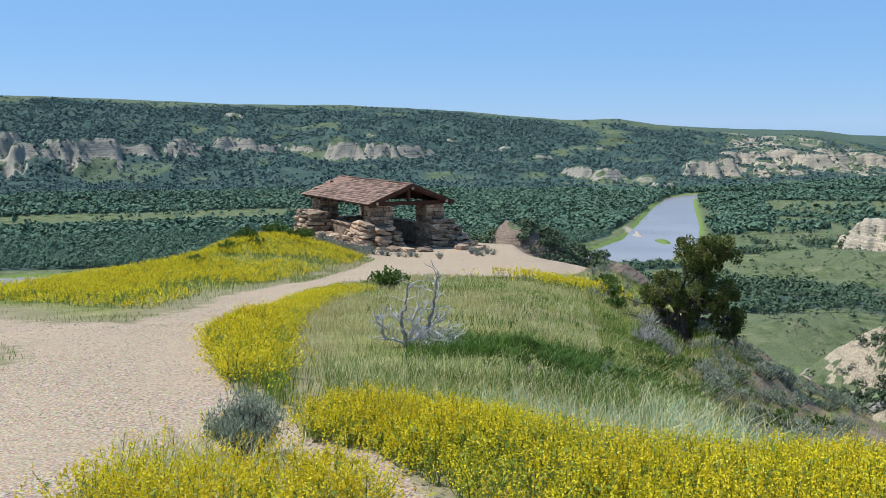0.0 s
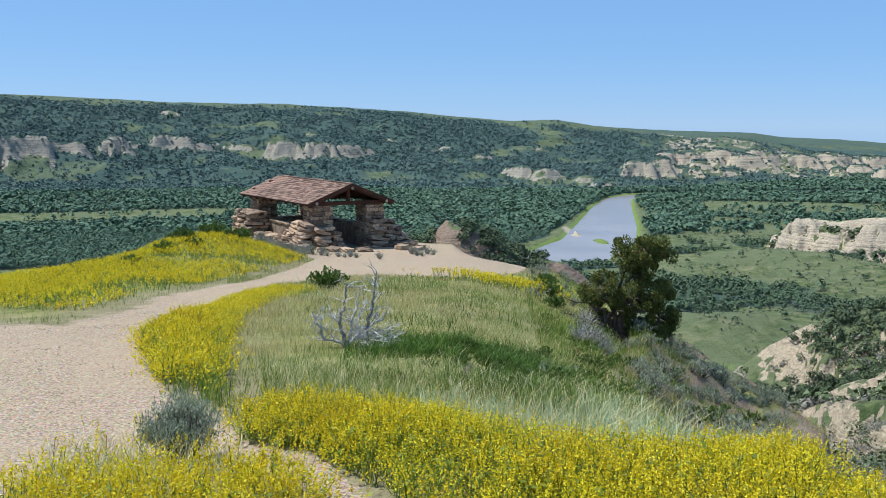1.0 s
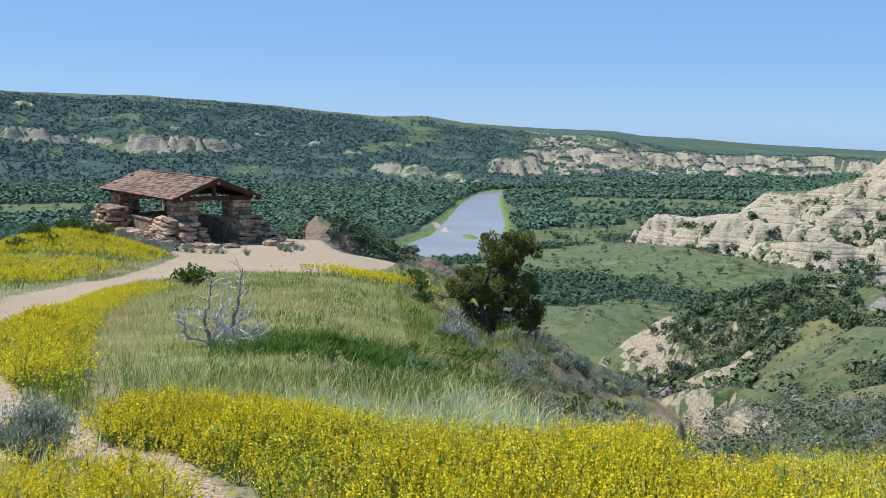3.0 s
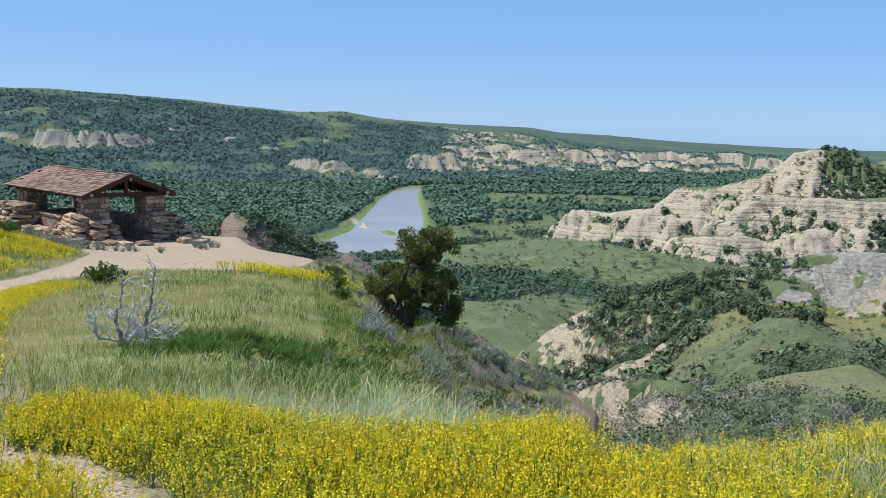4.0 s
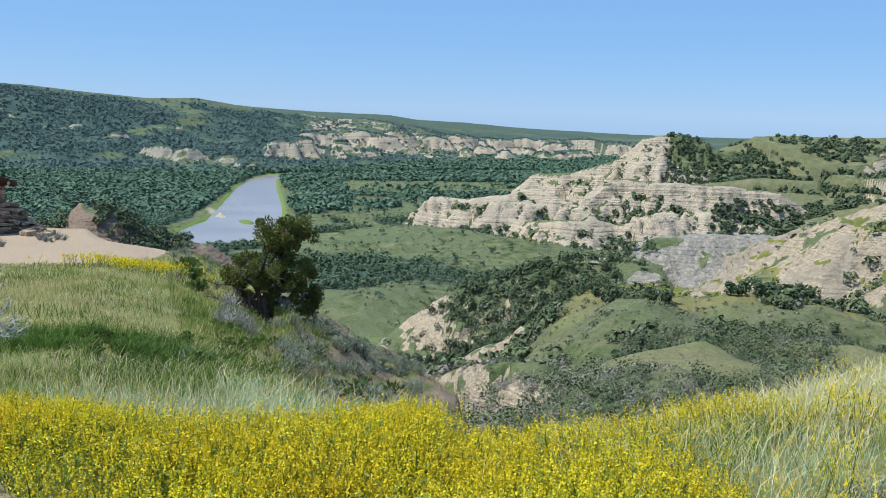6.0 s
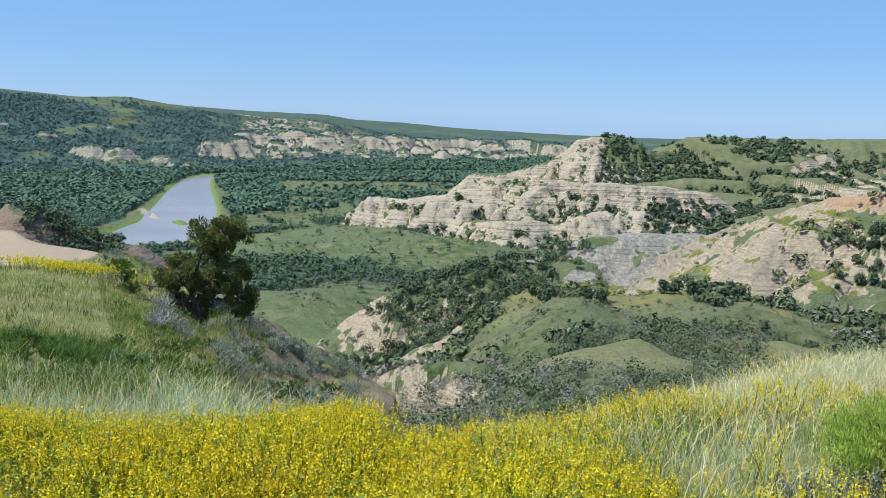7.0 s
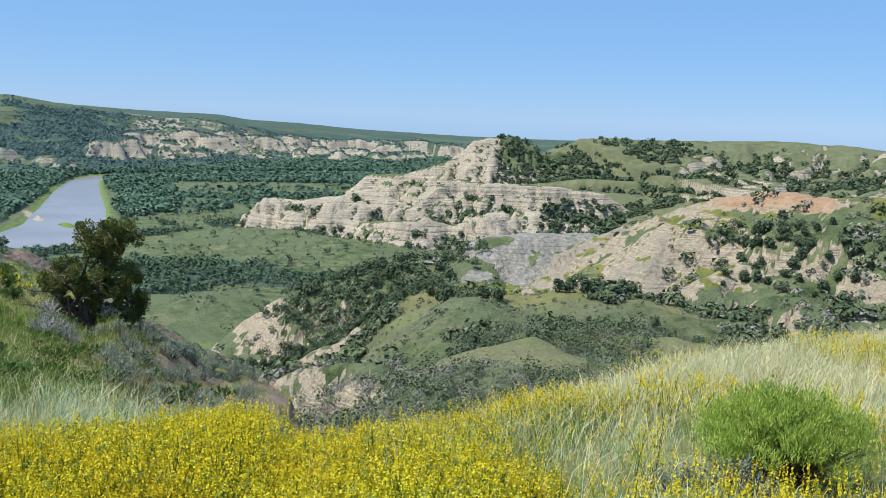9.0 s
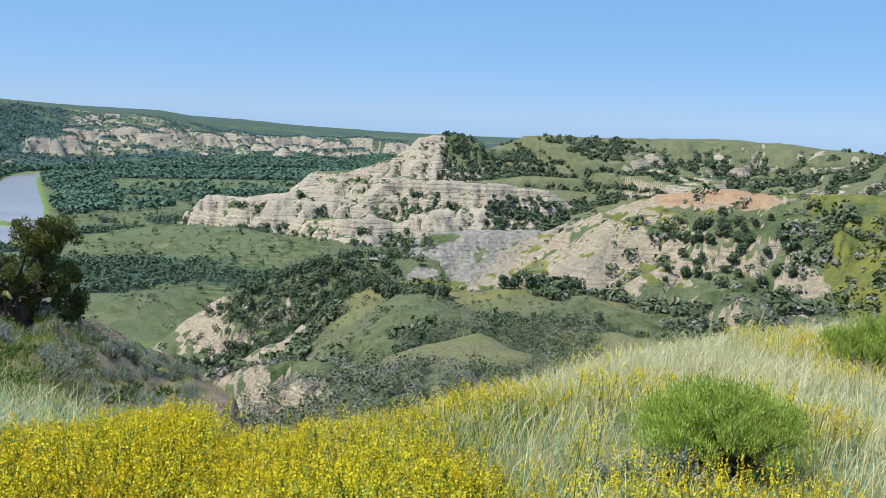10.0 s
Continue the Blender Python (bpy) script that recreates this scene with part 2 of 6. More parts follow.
def land(x, y):
    """Height, and the weights of the surfaces that show: dict of arrays."""
    x, y = np.asarray(x, float), np.asarray(y, float)
    r, az = np.hypot(x, y), np.degrees(np.arctan2(x, y))
    # the overlook's own hill
    side = step(-5, -9, az)
    top = -1.5 - 0.105 * r + 0.036 * side * soft(r - 30, 3) + 0.078 * (1 - side) * soft(r - 41, 3) + 0.10 * fbm(x / 3.5, y / 3.5, 3, 3) * step(2, 8, r)
    top = top + 1.7 * np.exp(-((x - 22.5) ** 2 + (y - 11.5) ** 2) / 16) + 0.8 * np.exp(-((x + 8.2) ** 2 / 14 + (y - 40.5) ** 2 / 40))
    rim = np.interp(az, [-180, -60, -24, -14, -9, -4, 4, 8.6, 9.6, 12, 23, 30, 37, 45, 52, 60, 75, 180],
                    [30, 28, 32, 38, 47, 54, 53, 46, 12, 6.8, 6.9, 7.4, 8.2, 10.6, 14.8, 20, 26, 30])
    near = top - 0.62 * soft(r - rim, 1.3)
    rf = np.interp(az, [4, 8.4, 14, 18, 23, 27, 34], [47, 46, 41, 37, 30, 26, 22])
    brow = x - 0.7 - 0.132 * y + 0.5 * fbm(x / 6, y / 6, 2, 15)
    flank = top - 0.02 - 0.69 * soft(brow, 0.8) * step(5, 12, r) + 0.4 * soft(brow - 3, 0.8) - 0.75 * soft(r - rf, 1.5) + 0.35 * ridged(x / 5, y / 5, 3, 12) * step(0, 2, brow) * step(10, 16, r)
    flank = flank + np.interp(az, [7.5, 9, 10, 11, 12, 13, 14, 15.5], [0, 0.22, 0.4, 0.5, 0.68, 0.62, 0.42, 0]) * np.exp(-((r - 37) / 9) ** 2)
    gully = (1.2 + 0.1 * np.maximum(0, az - 14)) * np.exp(-((r - np.interp(az, [12, 24], [11.0, 13.5])) / 3.2) ** 2) * step(0.2, 2.2, brow)
    flank = flank - gully - 0.35 * np.maximum(0, az - 25)
    lobe = 23 * np.tan(np.radians(np.interp(az, [15.5, 16.54, 18.45, 20.57, 23.71, 27.54], [-11.58, -12.06, -12.69, -14.29, -15.48, -16.88]))) - 0.10 * np.maximum(0, 23 - r) - 0.55 * soft(r - 24, 1.2) - 0.012 * np.maximum(0, 23 - r) ** 2 + 0.5 * (ridged(x / 4, y / 4, 3, 17) - 0.4)
    flank = np.where((az > 13.5) & (r > 8), np.maximum(flank, lobe - 6 * step(14.6, 13.8, az) - 30 * step(25.5, 31, az)), flank)
    turn = step(4.0, 6.5, az)
    hill = np.where(az < 12, near * (1 - turn) + flank * turn, np.maximum(near, flank))
    # slopes below, and the valley floor
    low = np.interp(r, [30, 60, 120, 200, 300, 380, 450], [-16, -24, -40, -68, -88, -98, -100])
    high = np.interp(r, [30, 60, 100, 130, 200, 300, 400, 520, 640], [-14, -21, -30.5, -34.5, -47, -55, -62, -90, -100])
    w = step(23, 35, az) * step(120, 80, az)
    rough = fbm(x / 45, y / 45, 4, 21) * np.interp(r, [50, 120, 400, 700], [1.5, 5, 5, 2.2])
    mid = low * (1 - w) + high * w + rough + w * 3.0 * ridged(x / 28, y / 28, 3, 31) * step(60, 110, r) * step(330, 250, r)
    mid = mid - 5.5 * np.exp(-((r - 98) / 28) ** 2) * step(23, 28, az) * step(54, 46, az)
    mid = mid + step(13, 18, az) * step(70, 50, az) * step(430, 500, r) * step(820, 700, r) * 4.5 * np.maximum(0, fbm(x / 75, y / 75, 3, 33) + 0.12)
    dr, half = to_line(x, y, RIVER, RIVER_HALF)
    mid = np.where(r > 420, np.maximum(mid, FLOOR + 0.8), mid)
    mid = np.where((r > 420), mid - 5 * step(14, -6, dr - half), mid)
    isle = np.exp(-(((x - ISLAND[0]) / 7) ** 2 + ((y - ISLAND[1]) / 22) ** 2))
    bar = np.exp(-(((x - 178) / 7) ** 2 + ((y - 905) / 45) ** 2))
    mid = mid + (5.2 * isle + 4.25 * bar) * (dr < half)
    for a, far_off, tall, broad in RISES:
        px, py = polar(a, far_off)
        mid = mid + tall * np.exp(-((x - px) ** 2 + (y - py) ** 2) / broad ** 2)
    cone = [(0, 0), (5, 1.2), (12, 9), (18, 11), (26, 20), (33, 22), (42, 30), (80, 44), (120, 62), (190, 120)]
    mass = [(0, 0), (6, 1.2), (14, 8), (22, 11), (30, 18), (42, 22), (54, 31), (80, 40), (120, 60), (190, 120)]
    cliff_top = [(0, 0), (7, 1), (10, 10), (17, 13), (22, 21), (50, 28), (70, 36), (110, 54), (190, 120)]
    rounded = [(0, 0), (5, 1.5), (12, 7), (20, 12), (30, 20), (44, 31), (90, 70), (190, 160)]
    scarred = [(0, 0), (5, 1), (9, 5), (20, 8), (32, 12), (44, 20), (60, 25), (78, 31), (130, 42), (190, 70)]
    parts = {
        "butte": badland(x, y, BUTTE, cone, 0.9, 40, 41, 5.0, 4.0),
        "shoulder": np.maximum(badland(x, y, MAIN_MASS, cliff_top, 0.7, 34, 51, 4.0, 4.0), badland(x, y, LEFT_MASS, mass, 1.1, 38, 55, 4.0, 7.0)),
        "front": badland(x, y, FOOT, rounded, 1.0, 28, 57, 3.2, 4.0),
        "plateau": spur(x, y, PLATEAU, 40, 0.16, 1.0, 80, 61, 0.0, 420) - 3.0 * np.maximum(0, 41.5 - az) * (r > 700) - 0.16 * soft(950 - r, 25) * step(50, 42, az),
        "orange": badland(x, y, ORANGE, scarred, 0.28, 24, 71, 2.5, 3.0),
        "grey": badland(x, y, GREY, [(0, 0), (5, 0.4), (9, 2.2), (36, 19), (80, 40), (190, 110)], 0.25, 13, 81, 1.5),
        "knoll": badland(x, y, KNOLL, [(0, 0), (4, 1), (16, 9), (40, 21), (90, 42), (190, 100)], 0.4, 22, 91, 2.0),
        "rib": np.maximum(badland(x, y, RIB, [(0, 0), (3, 1), (14, 10), (40, 24), (190, 110)], 0.5, 16, 93, 2.0), badland(x, y, SCAR, [(0, 0), (2, 1), (9, 8), (26, 17), (190, 130)], 0.5, 9, 97, 1.5)),
        "knob": badland(x, y, KNOB, [(0, 0), (6, 1.2), (18, 7), (34, 15), (80, 38), (190, 110)], 0.8, 12, 95, 2.0, 2.5),
    }
    # the far side of the valley
    u, wall = far_side(x, y, r, az)
    bluffs, bare = bluff_row(x, y, r, az)
    bare = np.where(bluffs > wall, bare, 0.0)
    wall = np.maximum(wall, bluffs)
    z = np.maximum(hill, mid)
    which = {"hill": hill >= mid}
    for k, v in parts.items():
        hi = v > z
        z = np.where(hi, v, z)
        which[k] = hi
        for q in which:
            if q != k:
                which[q] = which[q] & ~hi
    hi = (wall > z) & (r > 900)
    z = np.where(hi, wall, z)
    which["wall"] = hi
    for q in which:
        if q != "wall":
            which[q] = which[q] & ~hi
    return z + EYE, which, dict(bluff=bare, r=r, az=az, river=dr - half, river_az=np.interp(r, [600, 760, 1000, 1330, 1440], [11.0, 11.5, 13.1, 13.8, 40]), u=u, isle=isle, bar=bar, rim=rim, near=near, flank=flank)


def ground_z(x, y):
    return float(land(np.array([float(x)]), np.array([float(y)]))[0][0])


# ---- plan of the overlook ----
PATH = [(-9.5, 19.5), (-8.0, 17.5), (-6.5, 16.4), (-5.2, 15.8), (-5.0, 17.7), (-4.8, 21.4), (-3.8, 26.4), (-3.1, 32.9), (-2.7, 39.3), (-4.5, 41.6), (-7.0, 41.6), (-7.6, 43.5), (-3.0, 49), (0, 51), (2.5, 50), (5.5, 48.5), (6.9, 44.5), (5.2, 37),
        (3.6, 31.1), (1.9, 28.4), (-0.4, 29.6), (-1.6, 29.0), (-2.7, 24.9), (-3.3, 21.5), (-3.3, 17.5), (-3.4, 15.0), (-2.5, 10.4), (-1.8, 8.5), (-1.2, 7.4), (-0.75, 6.6), (-0.45, 6.3), (-0.2, 5.7), (0.0, 5.2), (0.2, 3.5),
        (1.2, 0.5), (1.0, -6), (-5.0, -6), (-7, 4), (-6.0, 9), (-5.0, 11.5), (-6.1, 13.3), (-9.0, 15)]
CLUMP = [(-2.05, 5.2), (-2.15, 6.35), (-1.7, 6.5), (-1.1, 6.35), (-0.75, 5.9), (-0.42, 5.2), (-0.25, 4.4), (-1.8, 4.2)]
FLOWERS = [(-1.05, 7.0), (-0.9, 7.7), (-0.3, 7.5), (0.3, 7.1), (0.8, 6.7), (1.3, 6.2), (1.8, 6.0), (2.4, 6.1), (3.2, 6.7), (4.6, 7.4), (6.3, 7.8), (6.2, 5.6), (3.8, 4.2), (3.0, 2.6), (0.5, 3.8), (0.05, 5.2), (-0.2, 5.75), (-0.45, 6.35), (-0.9, 6.6)]
BEND = [(-3.35, 15.2), (-3.25, 17.5), (-3.2, 21.5), (-2.6, 24), (-1.5, 23.2), (-2.3, 19.5), (-2.35, 16), (-1.95, 12), (-1.45, 8.9), (-1.1, 7.4), (-1.8, 8.5), (-2.5, 10.4), (-3.2, 13)]
LEFT_FIELD = [(-18, 24.5), (-9.6, 21.5), (-7.0, 19.2), (-5.7, 18.6), (-5.5, 20.0), (-5.3, 22.6), (-4.5, 27.4), (-3.6, 33), (-3.1, 39.3), (-4.5, 41.3), (-7.2, 41), (-8.8, 46), (-15, 41), (-22, 30)]

# ---- mesh helpers ----


def material(name, rough=0.85, spec=0.25):
    m = bpy.data.materials.new(name)
    m.use_nodes = True
    nt = m.node_tree
    b = nt.nodes["Principled BSDF"]
    b.inputs["Roughness"].default_value = rough
    b.inputs["Specular IOR Level"].default_value = spec
    return m, nt, b


def node(nt, kind, **inputs):
    n = nt.nodes.new(kind)
    for k, v in inputs.items():
        key = int(k[1:]) if k[0] == "i" and k[1:].isdigit() else k.replace("_", " ")
        if isinstance(v, bpy.types.NodeSocket):
            nt.links.new(v, n.inputs[key])
        else:
            n.inputs[key].default_value = v
    return n


def mix(nt, fac, a, b, blend="MIX"):
    n = nt.nodes.new("ShaderNodeMix")
    n.data_type, n.blend_type = "RGBA", blend
    for sock, v in ((n.inputs["Factor"], fac), (n.inputs["A"], a), (n.inputs["B"], b)):
        if isinstance(v, bpy.types.NodeSocket):
            nt.links.new(v, sock)
        else:
            sock.default_value = (*v, 1) if isinstance(v, tuple) and len(v) == 3 else v
    return n.outputs["Result"]


def ramp(nt, fac, stops):
    n = nt.nodes.new("ShaderNodeValToRGB")
    e = n.color_ramp.elements
    while len(e) < len(stops):
        e.new(0.5)
    for q, (p, c) in zip(e, stops):
        q.position, q.color = p, (*c, 1) if len(c) == 3 else c
    nt.links.new(fac, n.inputs[0])
    return n.outputs[0]


def noise_tex(nt, scale, detail=4.0, rough=0.55, vec=None, dims="3D"):
    n = nt.nodes.new("ShaderNodeTexNoise")
    n.noise_dimensions = dims
    n.inputs["Scale"].default_value, n.inputs["Detail"].default_value, n.inputs["Roughness"].default_value = scale, detail, rough
    if vec is not None:
        nt.links.new(vec, n.inputs["Vector"])
    return n.outputs["Fac"]


def attr(nt, name):
    n = nt.nodes.new("ShaderNodeAttribute")
    n.attribute_name = name
    return n.outputs["Fac"]


def world_pos(nt):
    return nt.nodes.new("ShaderNodeNewGeometry").outputs["Position"]


def math_node(nt, op, a, b=0.0):
    n = nt.nodes.new("ShaderNodeMath")
    n.operation = op
    for k, v in ((0, a), (1, b)):
        if isinstance(v, bpy.types.NodeSocket):
            nt.links.new(v, n.inputs[k])
        else:
            n.inputs[k].default_value = v
    return n.outputs[0]


def bump(nt, b, height, strength, distance):
    n = nt.nodes.new("ShaderNodeBump")
    n.inputs["Strength"].default_value, n.inputs["Distance"].default_value = strength, distance
    nt.links.new(height, n.inputs["Height"])
    nt.links.new(n.outputs[0], b.inputs["Normal"])


def mesh_of(name, verts, tris=None, quads=None, mats=(), attrs=None, mat_index=None, smooth=False):
    """A mesh from arrays of corners, triangles and quads."""
    me = bpy.data.meshes.new(name)
    verts = np.asarray(verts, np.float32)
    tris = np.zeros((0, 3), np.int32) if tris is None else np.asarray(tris, np.int32)
    quads = np.zeros((0, 4), np.int32) if quads is None else np.asarray(quads, np.int32)
    me.vertices.add(len(verts))
    me.vertices.foreach_set("co", verts.ravel())
    loops = np.concatenate([tris.ravel(), quads.ravel()])
    me.loops.add(len(loops))
    me.loops.foreach_set("vertex_index", loops)
    n = len(tris) + len(quads)
    me.polygons.add(n)
    starts = np.concatenate([np.arange(len(tris)) * 3, len(tris) * 3 + np.arange(len(quads)) * 4])
    me.polygons.foreach_set("loop_start", starts.astype(np.int32))
    if mat_index is not None:
        me.polygons.foreach_set("material_index", np.asarray(mat_index, np.int32))
    me.polygons.foreach_set("use_smooth", np.full(n, smooth))
    me.update(calc_edges=True)
    for k, v in (attrs or {}).items():
        a = me.attributes.new(k, "FLOAT", "POINT")
        a.data.foreach_set("value", np.asarray(v, np.float32))
    for m in mats:
        me.materials.append(m)
    me.validate()
    return me


def part(name, data, mat, parent, label=""):
    """One mesh object under a thing or under a part; data is a bmesh or a mesh."""
    if isinstance(data, bmesh.types.BMesh):
        me = bpy.data.meshes.new(name)
        data.to_mesh(me)
        data.free()
        me.materials.append(mat)
    else:
        me = data
        if mat is not None and not me.materials:
            me.materials.append(mat)
    ob = new(name, me)
    ob.parent = parent
    if label:
        ob["label"] = label
    return ob


def thing(name, m, label, category, group="", kind=""):
    ob = new(name)
    ob.empty_display_size = 0.2
    ob.matrix_world = m
    return tagged(ob, label, category, group, kind)

# ---- materials ----


def make_ground():
    m, nt, b = material("land", 0.95, 0.1)
    pos = world_pos(nt)
    n_big, n_mid, n_fine = noise_tex(nt, 0.02, 7, 0.7, pos), noise_tex(nt, 0.11, 8, 0.75, pos), noise_tex(nt, 1.4, 8, 0.75, pos)
    green = ramp(nt, n_mid, [(0.39, (0.050, 0.074, 0.026)), (0.47, (0.092, 0.118, 0.046)), (0.54, (0.140, 0.156, 0.068)), (0.62, (0.205, 0.195, 0.110))])
    sage = ramp(nt, n_fine, [(0.40, (0.076, 0.098, 0.046)), (0.60, (0.172, 0.192, 0.098))])
    c = mix(nt, math_node(nt, "MULTIPLY", ramp(nt, n_big, [(0.42, (0, 0, 0)), (0.56, (1, 1, 1))]), 0.85), green, sage)
    # wooded ground in the trees' dark tone, its blue standing in for haze
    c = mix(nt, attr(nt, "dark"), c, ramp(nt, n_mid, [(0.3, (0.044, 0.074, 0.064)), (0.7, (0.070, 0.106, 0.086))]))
    patch = noise_tex(nt, 0.09, 8, 0.75, pos)

    def ragged(name, top):
        e = math_node(nt, "ADD", attr(nt, name), math_node(nt, "MULTIPLY", math_node(nt, "SUBTRACT", patch, 0.5), 1.6))
        return ramp(nt, e, [(0.40, (0, 0, 0)), (0.75, (top, top, top))])

    c = mix(nt, ragged("lush", 0.7), c, ramp(nt, n_fine, [(0.3, (0.120, 0.190, 0.034)), (0.7, (0.200, 0.265, 0.060))]))
    c = mix(nt, ragged("yellow", 0.8), c, ramp(nt, n_mid, [(0.40, (0.120, 0.140, 0.034)), (0.62, (0.250, 0.225, 0.040))]))
    c = mix(nt, attr(nt, "meadow"), c, ramp(nt, math_node(nt, "ADD", math_node(nt, "MULTIPLY", noise_tex(nt, 1.1, 5, 0.7, pos), 0.5), math_node(nt, "MULTIPLY", noise_tex(nt, 9.0, 6, 0.8, pos), 0.5)), [(0.36, (0.050, 0.066, 0.014)), (0.46, (0.130, 0.150, 0.036)), (0.54, (0.220, 0.218, 0.062)), (0.64, (0.400, 0.340, 0.160))]))
    c = mix(nt, attr(nt, "dry"), c, ramp(nt, n_fine, [(0.3, (0.150, 0.130, 0.070)), (0.7, (0.300, 0.255, 0.150))]))
    # banded clay and sandstone
    sep = node(nt, "ShaderNodeSeparateXYZ", i0=pos)
    warp = math_node(nt, "MULTIPLY", noise_tex(nt, 0.022, 4, 0.55, pos), 6.0)
    h = math_node(nt, "ADD", sep.outputs[2], warp)
    hv = node(nt, "ShaderNodeCombineXYZ", i2=h).outputs[0]
    band = math_node(nt, "ADD", math_node(nt, "MULTIPLY", math_node(nt, "SUBTRACT", noise_tex(nt, 0.46, 3, 0.6, hv), 0.5), 1.6), 0.5)
    clay = ramp(nt, band, [(0.28, (0.330, 0.271, 0.196)), (0.35, (0.462, 0.388, 0.274)), (0.39, (0.187, 0.154, 0.120)), (0.42, (0.473, 0.398, 0.287)), (0.47, (0.407, 0.338, 0.242)), (0.49, (0.193, 0.158, 0.125)), (0.53, (0.501, 0.428, 0.309)), (0.58, (0.429, 0.349, 0.238)), (0.61, (0.182, 0.150, 0.119)), (0.65, (0.473, 0.398, 0.287)), (0.72, (0.297, 0.243, 0.182))])
    clay = mix(nt, ramp(nt, noise_tex(nt, 0.06, 6, 0.7, pos), [(0.42, (0.05, 0.05, 0.05)), (0.60, (0.85, 0.85, 0.85))]), clay, ramp(nt, noise_tex(nt, 0.28, 8, 0.75, pos), [(0.3, (0.220, 0.179, 0.127)), (0.5, (0.385, 0.317, 0.223)), (0.7, (0.495, 0.422, 0.307))]))
    clay = mix(nt, 0.5, clay, mix(nt, 1.0, clay, ramp(nt, noise_tex(nt, 0.9, 6, 0.75, pos), [(0.38, (0.22, 0.21, 0.20)), (0.60, (0.82, 0.82, 0.82))]), "OVERLAY"))
    clay = mix(nt, attr(nt, "grey"), clay, ramp(nt, noise_tex(nt, 0.5, 5, 0.7, pos), [(0.34, (0.175, 0.162, 0.136)), (0.52, (0.265, 0.246, 0.204)), (0.64, (0.400, 0.350, 0.275))]))
    clay = mix(nt, attr(nt, "orange"), clay, ramp(nt, noise_tex(nt, 0.4, 5, 0.7, pos), [(0.30, (0.330, 0.170, 0.085)), (0.5, (0.470, 0.240, 0.115)), (0.70, (0.520, 0.350, 0.215))]))
    clay = mix(nt, attr(nt, "tan"), clay, ramp(nt, noise_tex(nt, 0.45, 8, 0.75, pos), [(0.3, (0.180, 0.138, 0.086)), (0.5, (0.300, 0.236, 0.148)), (0.7, (0.430, 0.352, 0.230))]))
    clay = mix(nt, attr(nt, "soil"), clay, ramp(nt, n_fine, [(0.3, (0.120, 0.082, 0.060)), (0.7, (0.300, 0.215, 0.155))]))
    edge = math_node(nt, "ADD", attr(nt, "rock"), math_node(nt, "MULTIPLY", math_node(nt, "SUBTRACT", noise_tex(nt, 0.16, 8, 0.75, pos), 0.5), 1.1))
    edge = math_node(nt, "ADD", edge, math_node(nt, "MULTIPLY", math_node(nt, "SUBTRACT", noise_tex(nt, 0.75, 8, 0.8, pos), 0.5), 0.9))
    c = mix(nt, ramp(nt, edge, [(0.50, (0, 0, 0)), (0.60, (1, 1, 1))]), c, clay)
    # crushed rock of the trail
    n_pebble = noise_tex(nt, 38.0, 3, 0.7, pos)
    vor = node(nt, "ShaderNodeTexVoronoi", Vector=pos, Scale=55.0)
    trail = ramp(nt, n_pebble, [(0.34, (0.140, 0.098, 0.062)), (0.5, (0.345, 0.262, 0.176)), (0.66, (0.540, 0.435, 0.310))])
    trail = mix(nt, 0.35, trail, mix(nt, 1.0, trail, vor.outputs["Color"], "SOFT_LIGHT"))
    trail = mix(nt, ramp(nt, noise_tex(nt, 0.55, 4, 0.6, pos), [(0.4, (0, 0, 0)), (0.65, (0.5, 0.5, 0.5))]), trail, (0.40, 0.30, 0.20))
    g_edge = math_node(nt, "ADD", attr(nt, "gravel"), math_node(nt, "MULTIPLY", math_node(nt, "SUBTRACT", noise_tex(nt, 2.2, 6, 0.7, pos), 0.5), 0.9))
    c = mix(nt, ramp(nt, g_edge, [(0.44, (0, 0, 0)), (0.56, (1, 1, 1))]), c, trail)
    c = mix(nt, attr(nt, "sand"), c, (0.42, 0.35, 0.27))
    nt.links.new(c, b.inputs["Base Color"])
    close = math_node(nt, "MULTIPLY", math_node(nt, "ADD", n_pebble, math_node(nt, "MULTIPLY", noise_tex(nt, 0.6, 8, 0.65, pos), 4.0)), 0.02)
    wide = math_node(nt, "MULTIPLY", math_node(nt, "MULTIPLY", noise_tex(nt, 0.13, 9, 0.7, pos), attr(nt, "away")), 3.2)
    ledge = math_node(nt, "MULTIPLY", math_node(nt, "MULTIPLY", band, attr(nt, "rock")), math_node(nt, "MULTIPLY", attr(nt, "away"), 1.8))
    bump(nt, b, math_node(nt, "ADD", math_node(nt, "ADD", close, ledge), wide), 0.85, 1.0)
    return m


